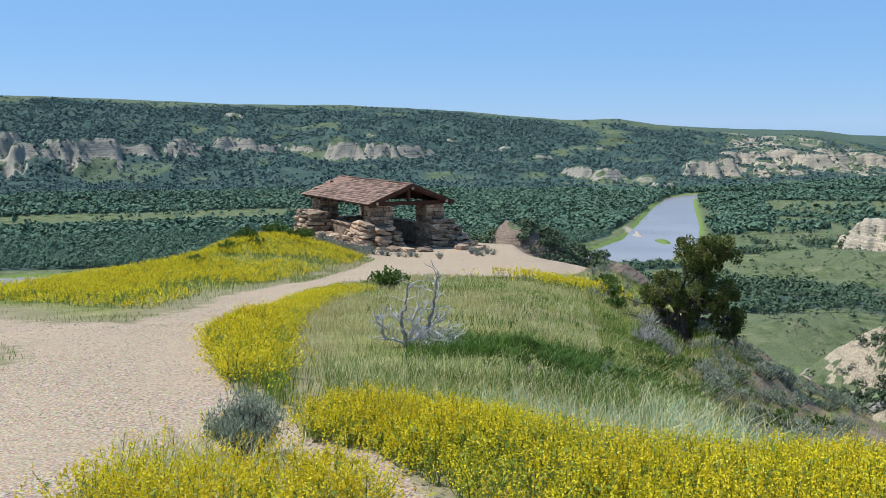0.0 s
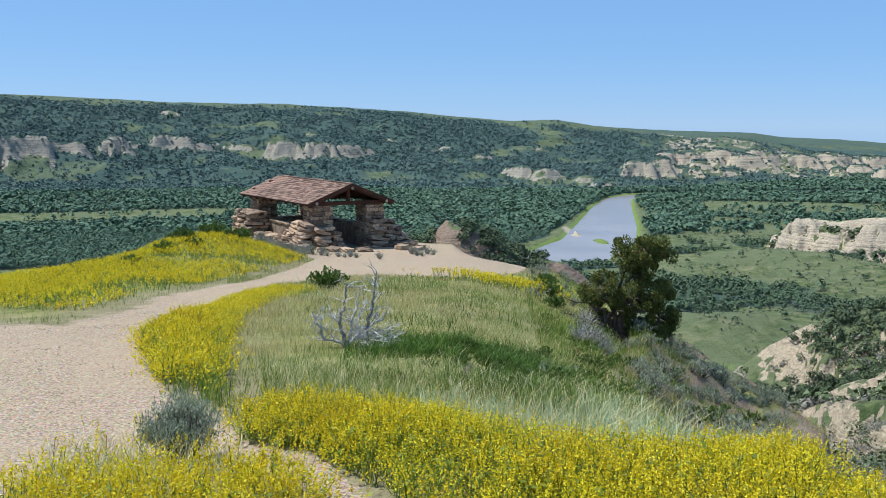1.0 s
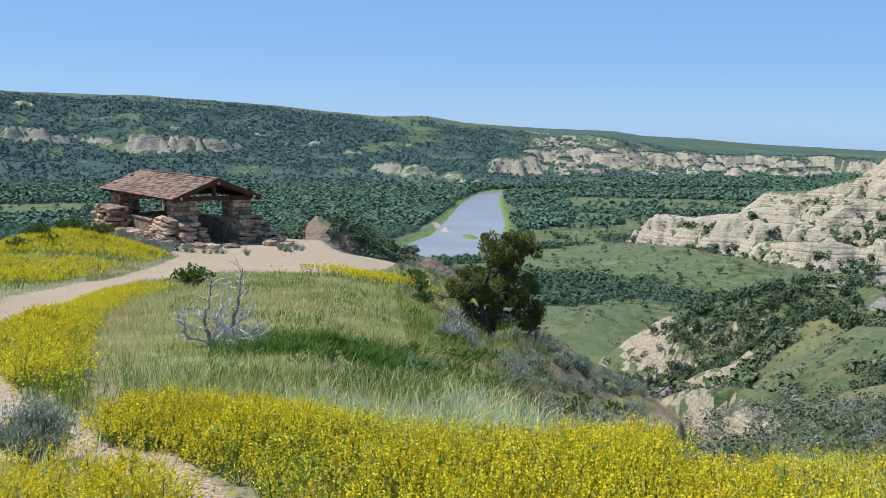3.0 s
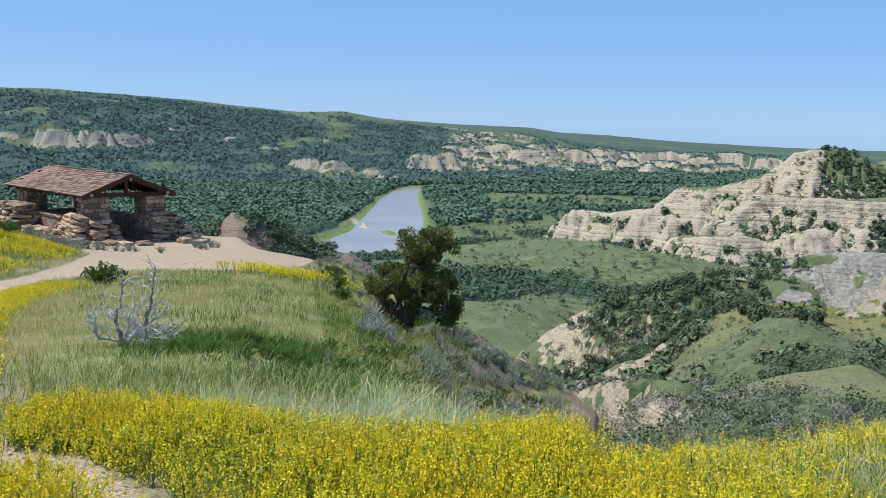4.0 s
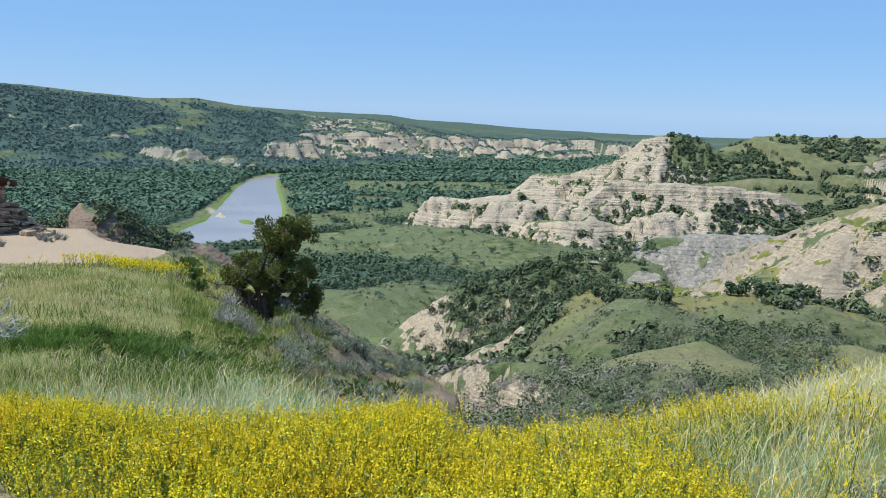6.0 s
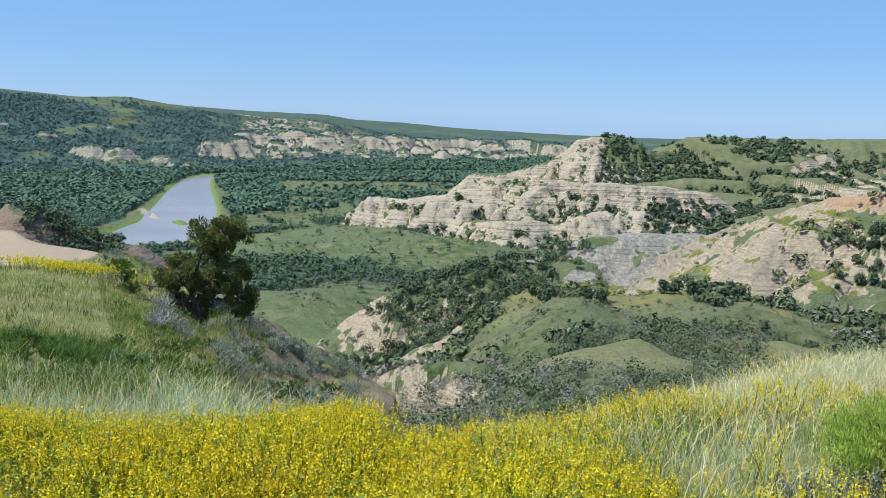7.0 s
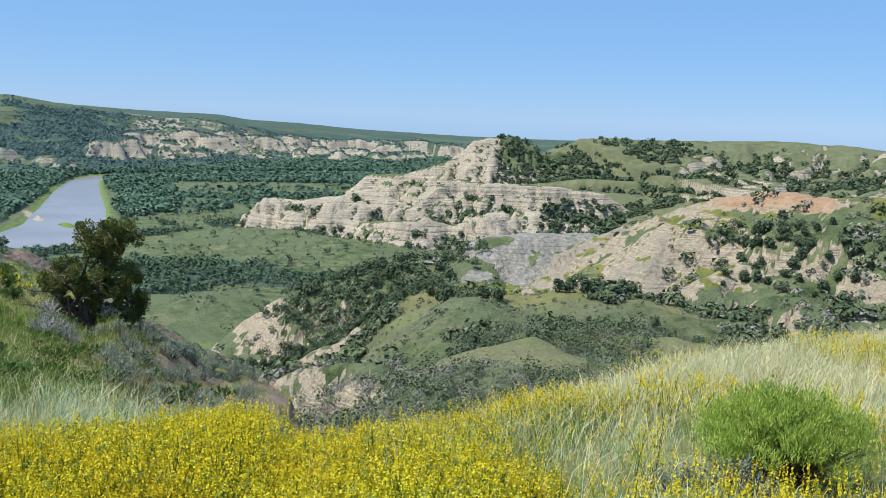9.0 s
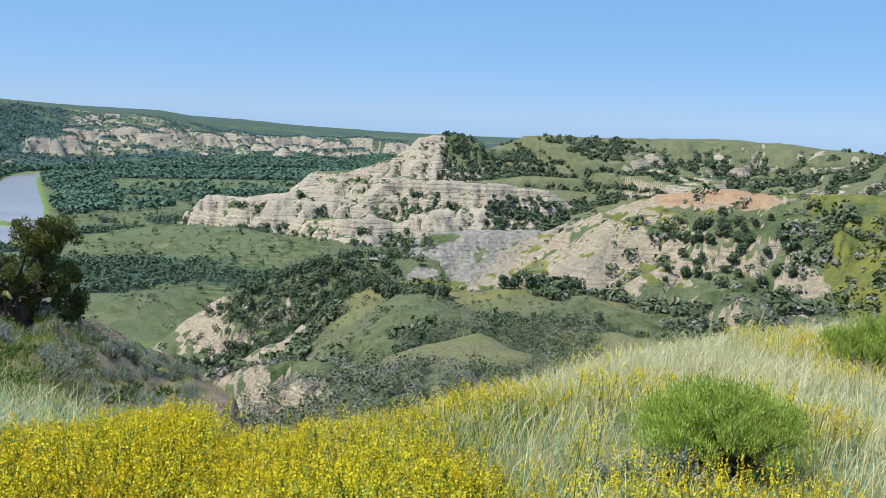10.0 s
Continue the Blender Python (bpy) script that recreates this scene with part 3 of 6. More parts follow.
def make_leaf(name, lo, mid, hi, rough=0.75, trans=0.0, objects=False):
    """Foliage whose every leaf or clump differs a little."""
    m, nt, b = material(name, rough, 0.15)
    geo = nt.nodes.new("ShaderNodeNewGeometry")
    c = ramp(nt, geo.outputs["Random Per Island"], [(0.0, lo), (0.5, mid), (1.0, hi)])
    pos = geo.outputs["Position"]
    c = mix(nt, 0.35, c, mix(nt, 1.0, c, ramp(nt, noise_tex(nt, 0.05 if rough > 0.8 else 1.3, 3, 0.6, pos), [(0.3, (0.25, 0.25, 0.25)), (0.7, (0.8, 0.8, 0.8))]), "OVERLAY"))
    nt.links.new(c, b.inputs["Base Color"])
    if trans:
        t = nt.nodes.new("ShaderNodeBsdfTranslucent")
        nt.links.new(c, t.inputs[0])
        s = nt.nodes.new("ShaderNodeMixShader")
        s.inputs[0].default_value = trans
        nt.links.new(b.outputs[0], s.inputs[1])
        nt.links.new(t.outputs[0], s.inputs[2])
        nt.links.new(s.outputs[0], nt.nodes["Material Output"].inputs[0])
    return m


def make_mottled(name, lo, hi, scale, rough=0.9, strength=0.5, dist=0.02, per_object=0.0):
    m, nt, b = material(name, rough, 0.2)
    tex = nt.nodes.new("ShaderNodeTexCoord")
    vec = tex.outputs["Object"]
    n = noise_tex(nt, scale, 6, 0.65, vec)
    c = ramp(nt, n, [(0.3, lo), (0.7, hi)])
    c = mix(nt, 0.5, c, mix(nt, 1.0, c, ramp(nt, noise_tex(nt, scale * 0.2, 3, 0.5, vec), [(0.3, (0.3, 0.3, 0.3)), (0.7, (0.75, 0.75, 0.75))]), "OVERLAY"))
    if per_object:
        info = nt.nodes.new("ShaderNodeObjectInfo")
        c = mix(nt, per_object, c, mix(nt, 1.0, c, ramp(nt, info.outputs["Random"], [(0.0, (0.2, 0.19, 0.18)), (0.5, (0.5, 0.48, 0.46)), (1.0, (0.85, 0.8, 0.74))]), "OVERLAY"))
    nt.links.new(c, b.inputs["Base Color"])
    bump(nt, b, n, strength, dist)
    return m


def make_water():
    m, nt, b = material("muddy_water", 0.22, 0.32)
    pos = world_pos(nt)
    c = ramp(nt, noise_tex(nt, 0.012, 4, 0.5, pos), [(0.35, (0.235, 0.210, 0.185)), (0.65, (0.290, 0.255, 0.220))])
    nt.links.new(c, b.inputs["Base Color"])
    bump(nt, b, noise_tex(nt, 0.35, 4, 0.6, pos), 0.25, 0.06)
    return m


M_LAND = make_ground()
M_WATER = make_water()
# some blue and lightness put into the leaf colour stand in for haze
M_HAZED_COTTON = make_leaf("hazed_cottonwood_leaves", (0.066, 0.116, 0.078), (0.088, 0.144, 0.092), (0.116, 0.172, 0.104), 0.85)
# paler and bluer than the gully cedars: distance haze put into the colour
M_HAZED_CEDAR = make_leaf("hazed_cedar_needles", (0.074, 0.120, 0.112), (0.092, 0.142, 0.126), (0.118, 0.166, 0.138), 0.85)
M_BRUSH = make_leaf("grey_brush", (0.090, 0.106, 0.068), (0.140, 0.156, 0.102), (0.205, 0.215, 0.150), 0.85)
M_GULLY_CEDAR = make_leaf("gully_cedar_needles", (0.048, 0.072, 0.038), (0.074, 0.102, 0.052), (0.108, 0.136, 0.068), 0.85)
M_THICKET = make_leaf("thicket_leaves", (0.058, 0.080, 0.038), (0.090, 0.116, 0.054), (0.132, 0.158, 0.076), 0.85)
M_DEADBRUSH = make_leaf("bare_twigs", (0.140, 0.130, 0.102), (0.195, 0.184, 0.150), (0.270, 0.255, 0.215), 0.85)
M_GROVE = make_leaf("grove_leaves", (0.056, 0.088, 0.052), (0.078, 0.116, 0.064), (0.108, 0.150, 0.080), 0.85)
M_JUNIPER = make_leaf("juniper_foliage", (0.056, 0.082, 0.020), (0.110, 0.138, 0.034), (0.240, 0.205, 0.055), 0.7, 0.25)
M_PETAL = make_leaf("yellow_petals", (0.580, 0.430, 0.006), (0.720, 0.560, 0.010), (0.800, 0.660, 0.030), 0.6, 0.3)
M_STEM = make_leaf("clover_stems", (0.090, 0.125, 0.012), (0.165, 0.205, 0.022), (0.280, 0.290, 0.040), 0.6, 0.25)
M_GRASS = make_leaf("green_grass", (0.085, 0.145, 0.018), (0.150, 0.225, 0.032), (0.270, 0.310, 0.070), 0.6, 0.3)
M_TEAL = make_leaf("blue_green_grass", (0.190, 0.310, 0.170), (0.300, 0.430, 0.265), (0.430, 0.540, 0.360), 0.6, 0.25)
M_STRAW = make_leaf("seeding_grass", (0.440, 0.385, 0.175), (0.620, 0.550, 0.280), (0.760, 0.690, 0.410), 0.6, 0.25)
M_DRY = make_leaf("dry_meadow_grass", (0.260, 0.225, 0.075), (0.400, 0.345, 0.130), (0.540, 0.470, 0.220), 0.6, 0.25)
M_SAGE = make_leaf("sage_leaves", (0.150, 0.178, 0.115), (0.245, 0.276, 0.188), (0.370, 0.398, 0.285), 0.7, 0.15)
M_RABBIT = make_leaf("rabbitbrush_leaves", (0.180, 0.255, 0.030), (0.300, 0.390, 0.055), (0.430, 0.500, 0.110), 0.6, 0.25)
M_LUSH = make_leaf("lush_grass", (0.036, 0.080, 0.010), (0.066, 0.130, 0.016), (0.125, 0.195, 0.034), 0.6, 0.25)
M_BUSH = make_leaf("bush_leaves", (0.045, 0.085, 0.014), (0.080, 0.135, 0.024), (0.135, 0.195, 0.038), 0.6, 0.2)
M_BARK = make_mottled("juniper_bark", (0.050, 0.035, 0.026), (0.170, 0.130, 0.100), 14, 0.9, 0.7, 0.02)
M_DEAD = make_mottled("weathered_dead_wood", (0.300, 0.275, 0.250), (0.620, 0.590, 0.550), 18, 0.85, 0.5, 0.01)
M_STONE = make_mottled("sandstone", (0.150, 0.104, 0.070), (0.470, 0.355, 0.255), 3.5, 0.9, 0.8, 0.04, 0.9)
M_TIMBER = make_mottled("stained_timber", (0.050, 0.022, 0.014), (0.100, 0.045, 0.028), 9, 0.7, 0.3, 0.01)

# ---- the ground: one sheet ----


def land_grid():
    az = np.concatenate([np.arange(-28, 14, 0.18), np.arange(14, 64, 0.12), np.arange(64, 332, 2.68)])
    r = np.concatenate([np.geomspace(0.8, 60, 150), np.geomspace(60, 250, 90)[1:], np.linspace(250, 440, 90)[1:], np.linspace(440, 690, 60)[1:], np.linspace(690, 1000, 150)[1:], np.linspace(1000, 1450, 40)[1:], np.linspace(1450, 2450, 170)[1:], np.linspace(2450, 4850, 42)[1:]])
    a, rr = np.meshgrid(np.radians(az), r, indexing="ij")
    return rr * np.sin(a), rr * np.cos(a), len(az), len(r)


# belts of trees over the valley floor: azimuth and range along each, and its half breadth
BELTS = [([(15.8, 930), (17.0, 1000), (17.4, 1120), (16.4, 1260), (17.0, 1330)], 34), ([(17.6, 1130), (20, 1120), (22, 1112)], 20), ([(22.6, 1090), (25, 1130), (28.5, 1170)], 16), ([(18.8, 1010), (21, 1005)], 14), ([(8.5, 686), (10.5, 690), (13.2, 700), (14.6, 706)], 14), ([(21.2, 862), (23.2, 850), (24.8, 815)], 13),
         ([(15.0, 606), (18.0, 600), (20.5, 594)], 52), ([(20.5, 590), (23, 578), (25.2, 566)], 30), ([(17.6, 775), (19.6, 770)], 9), ([(14.5, 860), (17.5, 868)], 9), ([(24, 770), (26.8, 742)], 6), ([(15.5, 530), (18.6, 528)], 10), ([(25.2, 600), (27.6, 560)], 7)]


def forest_weight(x, y, which, q):
    """How wooded the valley floor and its far side are, 0 to 1."""
    r, az = q["r"], q["az"]
    n, fine = fbm(x / 120, y / 120, 4, 201), fbm(x / 32, y / 32, 3, 207)
    wob = 40 * fbm(x / 150, y / 150, 3, 5)
    open_a = step(82, 52, np.abs(r - 1108 - 1.0 * az - wob)) * step(-5, -10, az)
    open_b = step(66, 40, np.abs(r - 1370 - 1.5 * az - 1.6 * wob)) * step(-4, -10, az) * 0.8
    open_c = step(55, 30, np.abs(r - 1545 - 1.0 * az - 1.5 * wob)) * step(8, 2, az) * (0.4 + 0.6 * (n > -0.1))
    floor_left = 0.98 - np.clip(open_a + open_b + open_c, 0, 0.96) + 0.30 * n * step(1150, 1400, r)
    belt = np.zeros(np.shape(x))
    for line, half in BELTS:
        d, _ = to_line(x, y, [polar(*p) for p in line])
        belt = np.maximum(belt, 1 - (d + 26 * fine) / half)
    floor_right = step(0.0, 0.4, belt) * 0.95 + step(1455, 1500, r) * 0.9 + 0.02 + 0.10 * step(0.12, 0.3, n + fine) * step(820, 900, r)
    left = az < q["river_az"]
    w = np.where(left, floor_left, np.clip(floor_right, 0, 0.97))
    w = w * (q["river"] > np.interp(r, [820, 1150], [24, 9]) + 10 * n) * (r > 470)
    slope_trees = (1 - 0.93 * q["bluff"]) * np.clip(0.80 + 1.5 * n + 0.5 * fine - 0.9 * step(0.80, 0.98, q["u"]), 0.04, 1)
    open_d = np.maximum(step(0.10, 0.28, n + 0.4 * fine) * step(0.45, 0.25, q["u"]), 0.75 * step(14, 16.5, az) * step(1850, 1950, r))
    return np.where(which["wall"], slope_trees * (1 - 0.8 * open_d), w)


def build_land():
    x, y, na, nr = land_grid()
    z, which, q = land(x.ravel(), y.ravel())
    x, y = x.ravel(), y.ravel()
    r, az = q["r"], q["az"]
    p = np.stack([x, y, z], 1).reshape(na, nr, 3)
    da, dr = np.gradient(p, axis=0), np.gradient(p, axis=1)
    nrm = np.cross(dr, da).reshape(-1, 3)
    nz = np.abs(nrm[:, 2]) / (np.linalg.norm(nrm, axis=1) + 1e-9)
    slope = np.sqrt(np.clip(1 / nz ** 2 - 1, 0, 9))
    zz = z.reshape(na, nr)
    hollow = np.zeros((na, nr))
    for k in (2, 5):
        hollow += (np.roll(zz, k, 0) + np.roll(zz, -k, 0) + np.roll(zz, k, 1) + np.roll(zz, -k, 1)) / 4 - zz
    hollow = hollow.ravel()
    n1, n2 = fbm(x / 40, y / 40, 4, 301), fbm(x / 9, y / 9, 3, 305)
    far = which["wall"]
    wood = forest_weight(x, y, which, q) * ~(which["butte"] | which["shoulder"] | which["front"] | which["plateau"] | which["orange"] | which["grey"] | which["knoll"] | which["rib"])
    bad = which["butte"] | which["shoulder"] | which["front"]
    rock = np.where(far, np.maximum(0.8 * step(0.75, 0.95, slope + 0.2 * n1), q["bluff"] * (0.60 + 0.8 * n2)), 0.0)
    rock = np.where(far & (az > 14), np.maximum(rock, 0.62 * step(-0.12, 0.15, n1 + 0.4 * n2) * step(1860, 1950, r) * step(2800, 2600, r) * step(14.5, 16.5, az)), rock)
    rock = np.where(which["shoulder"] | which["front"], 0.86 * step(0.37, 0.50, slope + 0.75 * n1 + 0.4 * n2 - 0.12 * np.clip(hollow, -1.5, 4)), rock)
    rock = np.where(which["butte"], 0.88 * step(0.42, 0.62, slope - 0.22 * step(34.6, 34.0, az) + 0.25 * n1 + 0.25 * n2 - 0.06 * np.clip(hollow, -1, 4)) * np.where(z - EYE > -46, step(37.4, 36.6, az + n1), 1.0), rock)
    rock = np.where(which["rib"], step(0.40, 0.58, slope + 0.5 * n1 + 0.9 * n2 + 0.1 * (r < 160) - 0.6 * step(26.6, 28.0, az) * (r > 160)), rock)
    rock = np.where(which["plateau"], step(0.72, 0.90, slope + 1.0 * n1 + 0.3 * n2 - 0.06 * np.clip(hollow, -2, 4)) * step(46.5, 48, az), rock)
    rock = np.where(which["orange"], 0.85 * step(0.40, 0.60, slope + 0.7 * n1 + 0.6 * n2 - 0.08 * np.clip(hollow, -2, 3)) * step(57.2, 56.0, az + 2 * n1 - 2.5 * step(-34, -40, z - EYE)), rock)
    rock = np.where(which["grey"], 0.9 * step(0.1, 0.3, 0.5 - 1.1 * n2 - 0.03 * np.clip(-56 - (z - EYE), 0, 20) + 0.4 * n1), rock)
    rock = np.where(which["knoll"], step(0.40, 0.55, slope + 0.4 * n1 + 0.2 * n2 + 0.15 * step(24.6, 23.8, az) - 0.5 * step(24.0, 25.0, az)) * step(-93, -88, z - EYE + 5 * n2), rock)
    rock = np.where(which["knob"], step(0.25, 0.5, slope + 0.6 * n1), rock)
    plain = ~(far | bad | which["plateau"] | which["orange"] | which["grey"] | which["knoll"] | which["knob"] | which["rib"] | which["hill"])
    rock = np.where(plain & (r < 330), 0.8 * step(150, 120, r) * step(0.78, 0.96, slope + 0.7 * n2 + 0.3 * n1), rock)
    rock = np.where(which["hill"] & (r > 8), step(0.55, 0.85, slope + 0.9 * n2 + 0.4 * fbm(x / 3, y / 3, 3, 9)), rock)
    gravel = np.zeros(len(x))
    close = r < 60
    ins = inside(x[close], y[close], PATH).astype(float)
    d, _ = to_line(x[close], y[close], PATH + PATH[:1])
    gravel[close] = np.clip(0.5 + (ins * 2 - 1) * d / np.where(x[close] < -4.6, 3.0, 0.5), 0, 1)
    verge = np.zeros(len(x))
    verge[close] = step(2.4, 0.1, d) * 0.95
    d2, _ = to_line(x[close], y[close], CLUMP + CLUMP[:1])
    gravel[close] = np.minimum(gravel[close], np.clip(0.5 - (inside(x[close], y[close], CLUMP) * 2.0 - 1) * d2 / 0.3, 0, 1))
    _, crest_z = to_line(x, y, *ORANGE)
    orange = np.where(which["orange"], 0.85 * step(4.6, 2.8, crest_z - (z - EYE) + 4 * n1 + 2 * n2) * step(48.6, 50.0, az + n1) * step(56.2, 55.2, az), 0.0)
    rock = np.maximum(rock, orange)
    grey = np.where(far, 0.75 - 0.5 * step(13, 17, az), 0.0) + np.where(which["grey"], 0.95, np.where(which["orange"], 0.75 * step(0.16, 0.34, n1 + 0.12 * (az < 47)) * step(-28, -34, z - EYE), np.where(bad, 0.12 + 0.4 * n1, 0)))
    yellow = np.where(plain | which["orange"], step(-0.3, 0.1, n1 + 0.3 * n2) * step(228, 262, r) * step(430, 390, r) * step(29.5, 33, az), 0)
    lush = np.where(plain, step(16, 4, q["river"]) * (q["river"] > -2) * (r > 500), 0.0)
    lush = np.maximum(lush, np.where(r > 400, step(0.3, 0.7, q["isle"]), 0))
    lush = np.maximum(lush, np.where((which["plateau"] | (far & (q["u"] > 0.8))), (0.4 * which["plateau"] + 0.03 * far) * (slope < 0.2), 0))
    lush = np.maximum(lush, 0.62 * step(-0.05, 0.3, n1 + 0.3 * n2) * plain * (r < 420) * (r > 90))
    sand = np.where(r > 500, step(0.25, 0.6, q["bar"]) * 0.9, 0)
    meadow = which["hill"] * 1.0
    dry = np.where(which["hill"], 0.12 + 0.7 * n2, 0) + np.where(plain & (r > 60) & (r < 300), np.clip(0.2 + n1, 0, 0.6), 0) + np.where(which["plateau"], 0.25, 0)
    tan = np.where(plain, 0.9, 0) + which["knoll"] * 0.35 + which["rib"] * 0.5 + which["orange"] * 0.45
    # open far crests take the dark blue-green tone too, as painted distance haze
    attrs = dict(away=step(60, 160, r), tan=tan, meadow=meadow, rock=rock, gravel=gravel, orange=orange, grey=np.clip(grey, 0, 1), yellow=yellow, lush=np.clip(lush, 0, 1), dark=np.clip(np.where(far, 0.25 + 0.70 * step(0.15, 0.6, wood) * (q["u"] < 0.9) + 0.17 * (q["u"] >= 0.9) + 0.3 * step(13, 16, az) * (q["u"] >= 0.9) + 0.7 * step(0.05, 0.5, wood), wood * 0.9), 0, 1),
                 soil=(which["hill"] * 0.85 + which["knob"] * 0.9), sand=sand, dry=np.clip(np.maximum(dry, verge), 0, 1))
    i, j = np.meshgrid(np.arange(na), np.arange(nr - 1), indexing="ij")
    i2 = (i + 1) % na
    quads = np.stack([i * nr + j, i * nr + j + 1, i2 * nr + j + 1, i2 * nr + j], -1).reshape(-1, 4)
    verts = np.concatenate([p.reshape(-1, 3), [[0, 0, ground_z(0.01, 0.01)]]])
    cap = np.stack([(np.arange(na) + 1) % na * nr, np.arange(na) * nr, np.full(na, na * nr)], 1)
    attrs = {k: np.append(v, v[0]) for k, v in attrs.items()}
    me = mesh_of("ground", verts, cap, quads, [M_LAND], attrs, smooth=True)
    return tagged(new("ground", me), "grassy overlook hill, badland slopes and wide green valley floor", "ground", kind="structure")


ground = build_land()


def build_river():
    pts = []
    dense = []
    for k in range(len(RIVER) - 1):
        for s in np.linspace(0, 1, 12, endpoint=False):
            dense.append([RIVER[k][c] * (1 - s) + RIVER[k + 1][c] * s for c in (0, 1)] + [RIVER_HALF[k] * (1 - s) + RIVER_HALF[k + 1] * s])
    dense = np.array(dense)
    t = np.gradient(dense[:, :2], axis=0)
    t /= np.linalg.norm(t, axis=1)[:, None]
    side = np.stack([t[:, 1], -t[:, 0]], 1)
    for k in range(len(dense)):
        for s in np.linspace(-1, 1, 5):
            p = dense[k, :2] + side[k] * s * (dense[k, 2] + 12)
            pts.append((p[0], p[1], FLOOR - 1.2 + EYE))
    quads = [(k * 5 + c, k * 5 + c + 1, (k + 1) * 5 + c + 1, (k + 1) * 5 + c) for k in range(len(dense) - 1) for c in range(4)]
    me = mesh_of("river", pts, None, quads, [M_WATER], smooth=True)
    return tagged(new("river", me), "calm brown river with a pale sky sheen in the valley", "river", kind="structure")


build_river()

# ---- woods ----


def ico(level=1):
    bm = bmesh.new()
    bmesh.ops.create_icosphere(bm, subdivisions=level, radius=1)
    v = np.array([q.co[:] for q in bm.verts])
    f = np.array([[q.index for q in p.verts] for p in bm.faces])
    bm.free()
    return v, f


def crowns(name, xs, ys, zs, radius, height, pieces, mat, label, category, jag=0.35, seed=1, fine=1.0):
    """Many tree crowns in one mesh, each a shell of loose leaf clumps with an uneven outline."""
    g = np.random.default_rng(seed)
    n = len(xs)
    d = g.normal(size=(n, pieces, 3))
    d[:, :, 2] = np.abs(d[:, :, 2] + 0.25) - 0.12
    d /= np.linalg.norm(d, axis=2)[:, :, None]
    a = np.arctan2(d[:, :, 1], d[:, :, 0])
    lump = 1 + jag * np.sin(a * 2 + g.uniform(0, 6.28, (n, 1))) * g.uniform(0.3, 1, (n, 1)) + jag * 0.7 * np.sin(a * 3 + g.uniform(0, 6.28, (n, 1)))
    span = np.stack([radius, radius, height * 0.55], 1)[:, None, :]
    c = d * span * (lump * g.uniform(0.65, 1.0, (n, pieces)))[:, :, None] + np.stack([xs, ys, zs + height * 0.42], 1)[:, None, :]
    nrm = d + np.array([0, 0, 0.3]) + g.normal(size=d.shape) * 0.3
    e1 = np.cross(nrm, g.normal(size=d.shape))
    e1 /= np.linalg.norm(e1, axis=2)[:, :, None]
    e2 = np.cross(nrm, e1)
    e2 /= np.linalg.norm(e2, axis=2)[:, :, None]
    size = (np.minimum(radius, height * 0.5)[:, None] * g.uniform(0.45, 0.85, (n, pieces)) * (20 / pieces) ** 0.4 * fine)[:, :, None]
    v = np.stack([c + e1 * size, c - 0.5 * e1 * size + 0.8 * e2 * size, c - 0.5 * e1 * size - 0.8 * e2 * size], 2)
    me = mesh_of(name, v.reshape(-1, 3), np.arange(n * pieces * 3).reshape(-1, 3), None, [mat])
    return tagged(new(name, me), label, category, kind="stuff")


def scatter_polar(n, az0, az1, r0, r1, g, power=1.0):
    az = np.radians(g.uniform(az0, az1, n))
    r = np.sqrt(g.uniform(0, 1, n) ** power * (r1 ** 2 - r0 ** 2) + r0 ** 2)
    return r * np.sin(az), r * np.cos(az)


